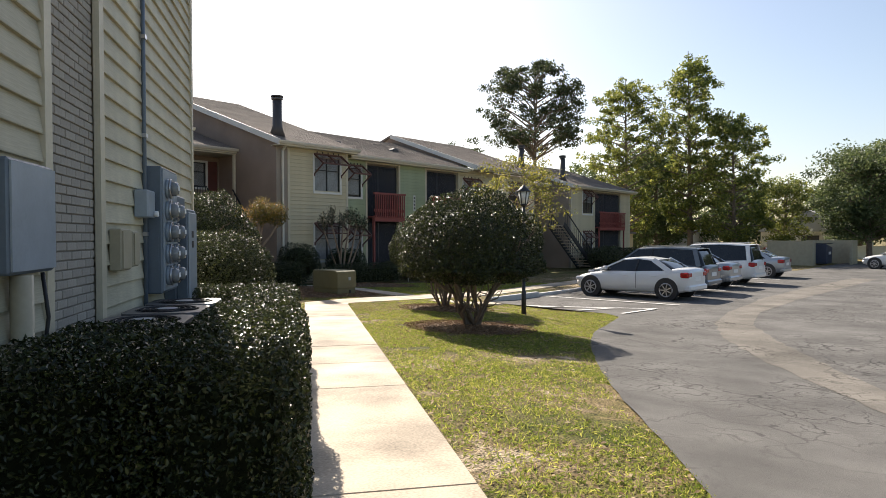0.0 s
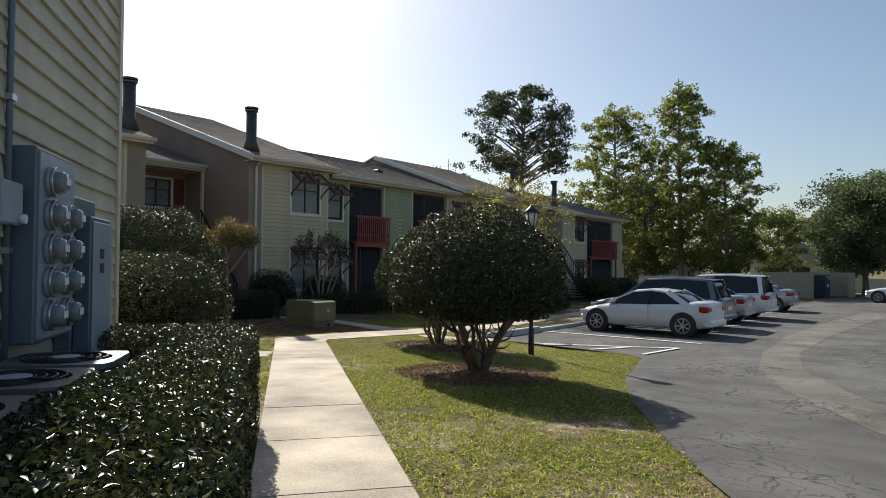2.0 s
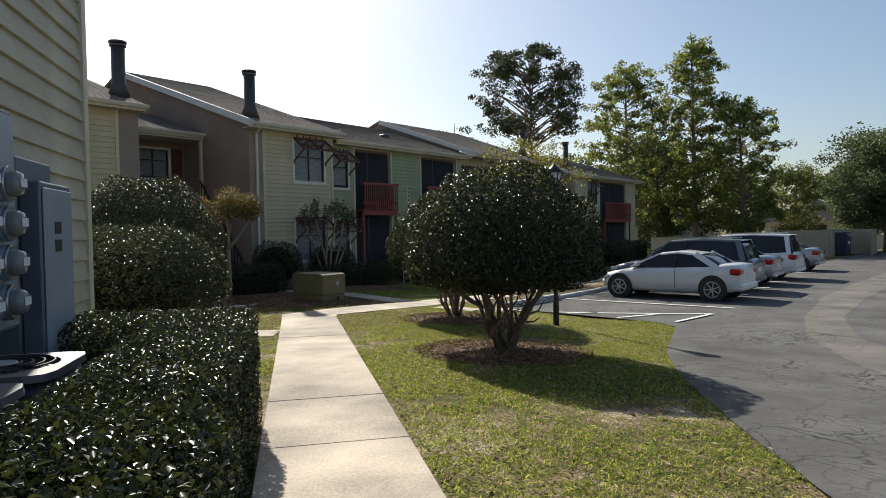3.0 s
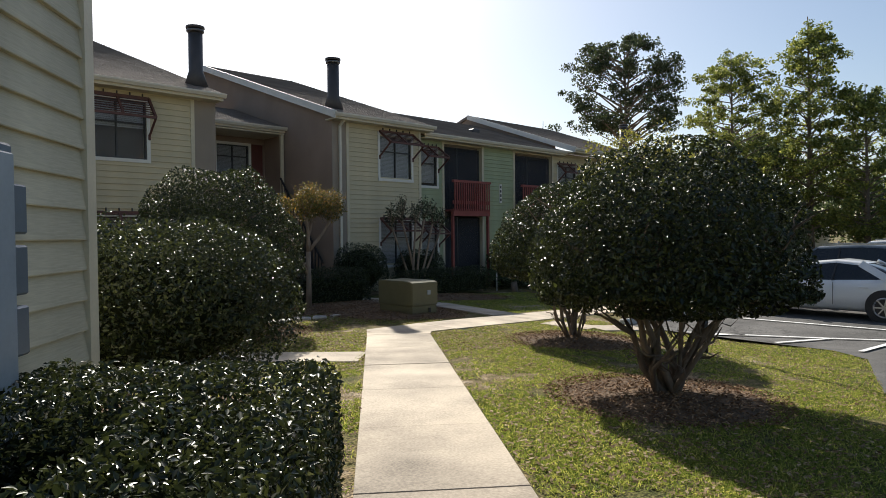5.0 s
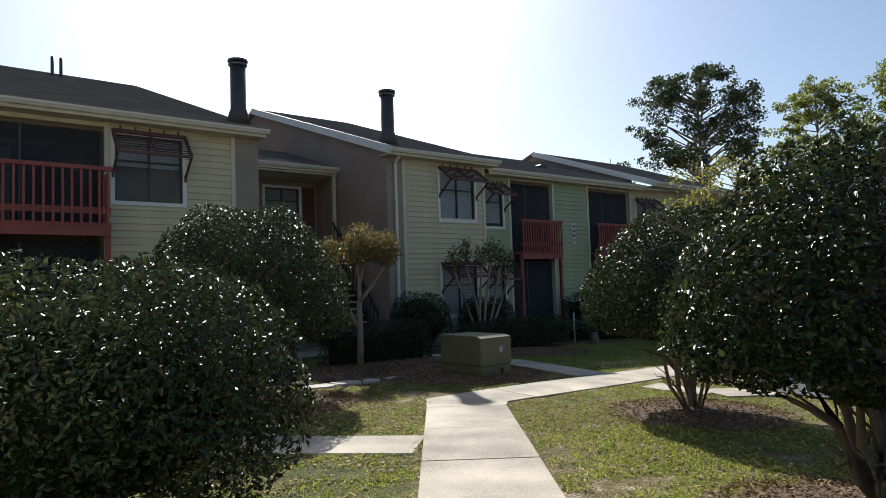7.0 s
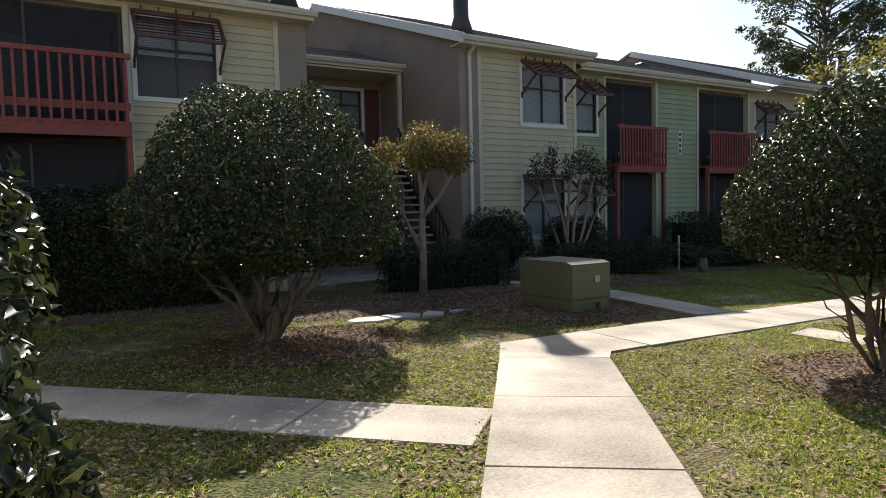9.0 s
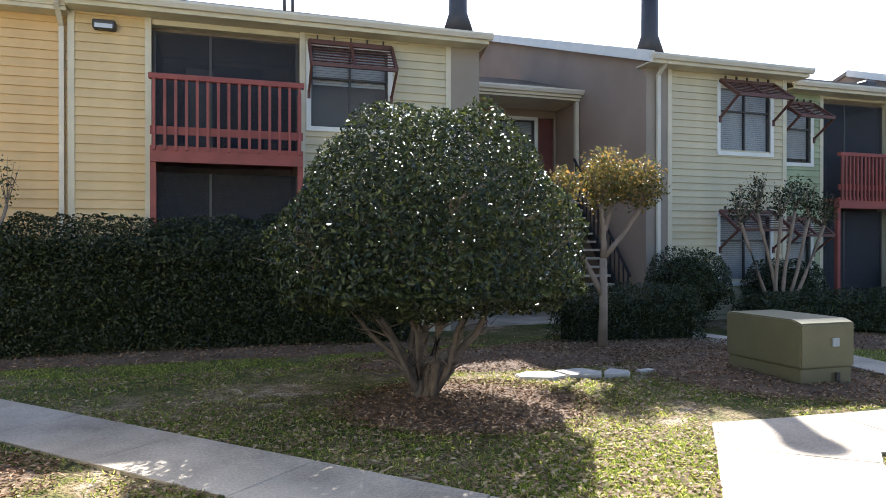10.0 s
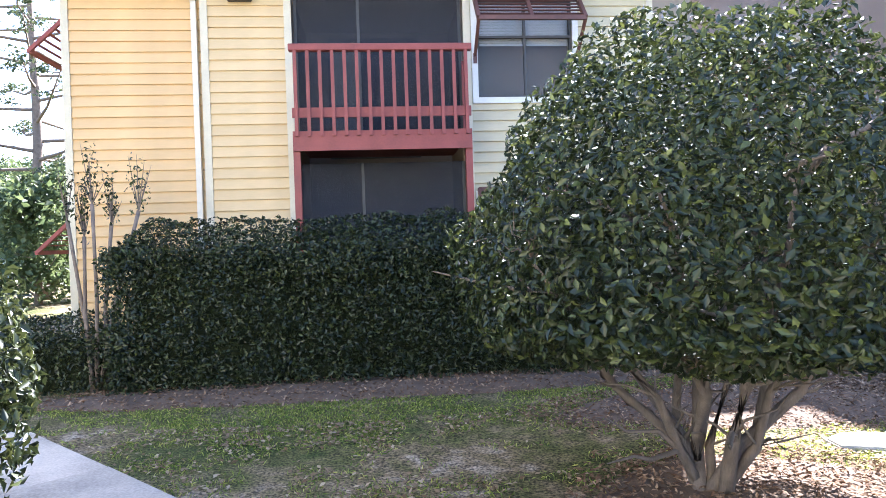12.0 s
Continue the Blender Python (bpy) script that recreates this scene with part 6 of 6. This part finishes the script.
for k, (x, y, h, s) in enumerate(((-16, 60, 8, 4.5), (-10, 62, 7, 4.2), (-22, 66, 10, 5), (-30, 62, 9, 5), (-4, 70, 9, 5), (-38, 60, 10, 5.5), (-18, 52, 4.5, 3.2))):
    tree("tree", "far leafy tree beyond the yellow block", (x, y), h, s, 0.2, 0.12, 6500, 0.34, "far_leaf", 30 + k, clumps=30, clump_r=1.2, group="far trees")
for k, (x, y, h, s) in enumerate(((-4.5, 36, 4.2, 2.4), (-8.5, 40, 4.8, 2.6), (-1.5, 41, 3.6, 2.2), (-12.5, 38, 4.4, 2.8))):
    tree("tree", "dark broad-leaved small tree beyond the yellow corner", (x, y), h, s, 0.14, 0.08, 5200, 0.26, "far_leaf", 70 + k, clumps=30, clump_r=0.8, shape="oval", group="small far trees")
for k, (x, y, h, s) in enumerate(((78, 34, 9, 6), (84, 24, 8, 6), (86, 14, 7.5, 6), (88, 4, 9, 6.5), (86, -6, 9, 6.5), (80, -14, 10, 6.5), (74, 40, 10, 6.5), (70, -4, 8, 5.5))):
    tree("tree", "far leafy tree beyond the parking lot", (x, y), h, s, 0.25, 0.08, 7000, 0.45, "far_leaf", 50 + k, clumps=32, clump_r=1.6, group="far trees")


# ---- bin enclosure, fence, far houses ----
enc = thing("bin_enclosure", (54, 9.6, terrain(54, 9.6)), "beige board enclosure around a waste bin", "enclosure")
zg = terrain(54, 9.6)
for x0, x1, y0, y1 in ((52.0, 52.1, 10.2, 13.0), (52.1, 54.3, 12.9, 13.0), (57.2, 57.3, 8.2, 11.5), (54.9, 57.2, 8.1, 8.25), (52.0, 53.0, 10.05, 10.19)):
    part("board_wall", boxed(x0, x1, y0, y1, zg, zg + 1.75), M["tan_box"], enc)
bin_t = thing("waste_bin", (54.2, 10.0, zg), "dark blue metal waste bin with white mark", "bin")
bm = bmesh.new()
prism(bm, [(53.3, zg + 0.1), (55.1, zg + 0.1), (55.3, zg + 1.25), (53.2, zg + 1.5)], "y", 9.4, 11.0)
bmesh.ops.bevel(bm, geom=bm.edges[:], offset=0.03, segments=1, affect="EDGES")
part("body", bm, M["bin_blue"], bin_t)
part("lid", boxed(53.2, 55.25, 9.38, 11.02, zg + 1.5, zg + 1.56, bevel=0.01), M["black"], bin_t)
part("mark", boxed(53.9, 54.6, 9.37, 9.395, zg + 0.75, zg + 0.95), M["blind"], bin_t)
fence = thing("fence", (66, 18, zg), "long white vinyl fence behind the trees", "fence")
for i in range(17):
    a = Vector((64.5 + 0.35 * i, 27 - 2.0 * i, 0))
    b = Vector((64.5 + 0.35 * (i + 1), 27 - 2.0 * (i + 1), 0))
    part("fence_panel", bar(bmesh.new(), (a.x, a.y, zg + 0.62), (b.x, b.y, zg + 0.62), 0.05, 1.14), M["fence_white"], fence)
    part("fence_post", boxed(a.x - 0.07, a.x + 0.07, a.y - 0.07, a.y + 0.07, zg, zg + 1.3), M["fence_white"], fence)
for k, (x, y, w, d, hh) in enumerate(((80, 15, 9, 9, 2.5), (84, 33, 10, 9, 2.5))):
    hs = thing("house", (x, y, zg), "far single-storey house with pale grey roof", "house", "far houses")
    part("wall", boxed(x - d / 2, x + d / 2, y - w / 2, y + w / 2, zg, zg + hh), M["white_trim"], hs)
    bm = bmesh.new()
    prism(bm, [(y - w / 2 - 0.5, zg + hh + 0.005), (y + w / 2 + 0.5, zg + hh + 0.005), (y, zg + hh + 2.2)], "x", x - d / 2 - 0.4, x + d / 2 + 0.4)
    part("roof", bm, M["far_roof"], hs)
    part("window", boxed(x - d / 2 - 0.05, x - d / 2 - 0.005, y - 1, y + 0.6, zg + 0.9, zg + 2.1), M["dark_frame"], hs)
shed = thing("shed", (51.0, 23.5, zg), "small yellow annex with dark red door", "shed")
part("wall", boxed(48.7, 51.4, 23.0, 27.0, zg, zg + 2.3), M["yellow"], shed)
part("roof", boxed(48.6, 51.6, 22.8, 27.2, zg + 2.301, zg + 2.45), M["shingle"], shed)
part("door", boxed(49.5, 50.4, 22.95, 22.999, zg, zg + 2.0), M["red_wood"], shed, "dark red door")
pst = thing("path_light", (21.4, 20.0, terrain(21.4, 20)), "short white garden marker post", "post")
part("post", tube(bmesh.new(), [(21.4, 20.0, -0.5), (21.4, 20.0, 0.42)], [0.025, 0.025], 8), M["kerb"], pst)


# ---- fan-leaved plants below the green wall ----
def cycad(at, n, length, label, seed):
    rnd = random.Random(seed)
    z = terrain(*at)
    t = thing("palm_shrub", (*at, z), label, "palm", "palm shrubs")
    part_mesh("stump", bm_mesh(tube(bmesh.new(), [(0, 0, -0.05), (0, 0, 0.35)], [0.14, 0.1], 8)), M["bark"], t)
    for k in range(n):
        a = 2 * math.pi * k / n + rnd.uniform(-.2, .2)
        up = rnd.uniform(0.5, 1.1)
        bm = bmesh.new()
        pts = []
        for i in range(8):
            f = i / 7
            pts.append(Vector((math.cos(a) * length * f * math.cos(up * (1 - f * .7)), math.sin(a) * length * f * math.cos(up * (1 - f * .7)), 0.35 + length * (math.sin(up) * f - 0.55 * f * f))))
        side = Vector((-math.sin(a), math.cos(a), 0))
        for i in range(1, 8):
            for s in (-1, 1):
                w = 0.24 * math.sin(math.pi * (0.1 + 0.85 * i / 8)) * length
                b = pts[i]
                d = (pts[i] - pts[i - 1]).normalized()
                v = [bm.verts.new(b), bm.verts.new(b + d * 0.03), bm.verts.new(b + side * s * w + d * w * .6 - Vector((0, 0, w * .25)))]
                bm.faces.new(v)
        tube(bm, pts, [0.012] * 8, 4, False)
        part_mesh("frond", bm_mesh(bm), M["frond"], t)
    return t


cycad((20.7, 20.2), 14, 1.15, "dark palm shrub with arching fronds below the balcony", 3)
cycad((22.0, 19.7), 14, 1.2, "palm shrub with sunlit arching fronds", 4)
cycad((21.6, 20.9), 12, 1.1, "palm shrub with dark arching fronds by the wall", 5)

# ---- grass blades and litter ----
def scatter(name, label, areas, count, size, mat, flat, lift, clump=1):
    pts = []
    for (x0, x1, y0, y1), share in areas:
        m = int(count * share / clump)
        c = np.stack([RNG.uniform(x0, x1, m), RNG.uniform(y0, y1, m)], 1)
        pts.append(np.repeat(c, clump, 0) + (RNG.normal(0, 0.045, (m * clump, 2)) if clump > 1 else 0))
    p = np.concatenate(pts)
    keep = []
    for x, y in p:
        s, left = UX * x + UY * y, -UY * x + UX * y
        ok = y > lawn_edge(x) - 0.03 and not (-1.12 < left < 0.02 and s < 18.0) and not (left > -0.02 and s < 10.1)
        if ok:
            q = Vector((x, y)) - Vector((9.46, 12.28))
            d = Vector((-0.69, 0.724))
            ok = not (q.dot(d) > -0.05 and abs(q.x * d.y - q.y * d.x) < 0.43)
        if ok and 11.3 < x < 26 and 13.45 + 0.0745 * (x - 12.3) - 0.05 < y < 14.53 + 0.0745 * (x - 12.3):
            ok = False
        if ok and any(((x - a) / rx) ** 2 + ((y - b) / ry) ** 2 < RNG.uniform(0.55, 1.1) for a, b, rx, ry in MULCH[:-2]):
            ok = False
        if ok and 15.2 < x < 16.2 and 14 < y < 17.3:
            ok = False
        keep.append(ok and (noise.noise(Vector((x * 0.55, y * 0.55, 2))) + 0.8 * noise.noise(Vector((x * 2.6, y * 2.6, 7))) > RNG.uniform(-0.55, 0.30)))
    p = p[np.array(keep)]
    z = np.array([terrain(x, y) + relief(x, y) + lift for x, y in p])
    at = np.concatenate([p, z[:, None]], 1)
    out = np.tile([0.0, 0.0, 1.0], (len(at), 1)) if flat else RNG.normal(0, 1, (len(at), 3)) * np.array([1, 1, 0.25])
    me = leaf_mesh(name, at, out, size, mat, 0.25, 0.19 if not flat else 0.55, 0.05)
    ob = new(name, me)
    WORLD[ob] = Matrix()
    return tagged(ob, label, "grass", "", "stuff")


NEAR = [((1.0, 13.0, -1.0, 12.5), 0.50), ((7.0, 17.0, 6.0, 14.2), 0.25), ((3.0, 13.5, 12.0, 20.3), 0.25), ((15.9, 26.0, 15.0, 19.3), 0.12)]
LITTERED = [((1.0, 13.0, -1.0, 12.5), 0.24), ((7.0, 17.0, 6.0, 14.2), 0.20), ((4.0, 13.5, 11.5, 18.5), 0.56)]
scatter("grass", "short patchy lawn grass, green and straw", NEAR, 720000, 0.046, M["grass"], False, 0.012, 3)
scatter("leaf_litter", "small dry leaves scattered on the lawn", LITTERED, 80000, 0.05, M["litter"], True, 0.02)

# ---- bricks of the painted panel ----
bm = bmesh.new()
box(bm, 0, 0.193, -0.012, 0.02, 0, 0.057, bevel=0.004)
brick_me = bm_mesh(bm)
brick_me.materials.append(M["brick"])
bm = bmesh.new()
box(bm, 0, 0.09, -0.012, 0.02, 0, 0.057, bevel=0.004)
half_me = bm_mesh(bm)
half_me.materials.append(M["brick"])
inv = WORLD[bw].inverted() @ FOOT
rest = bmesh.new()
for r in range(95):
    z = GN + 0.067 * r
    x = 4.845 - (0.1 if r % 2 else 0)
    while x < 5.86:
        a, me = (x, brick_me) if x > 4.84 else (4.845, half_me)
        w = 0.193 if me is brick_me else 0.09
        if a + w > 5.858:
            me, w = half_me, 0.09
        if a + w <= 5.862:
            if r < 56:
                part_mesh("brick", me, None, bw, "", inv @ pose(a, NW + 0.018 + random.uniform(-0.003, 0.003), z))
            else:
                box(rest, a, a + w, NW + 0.008, NW + 0.03, z, z + 0.057)
        x += 0.203
tagged(part("brick_rest", rest, M["brick"], bw, "", FOOT), kind="stuff")
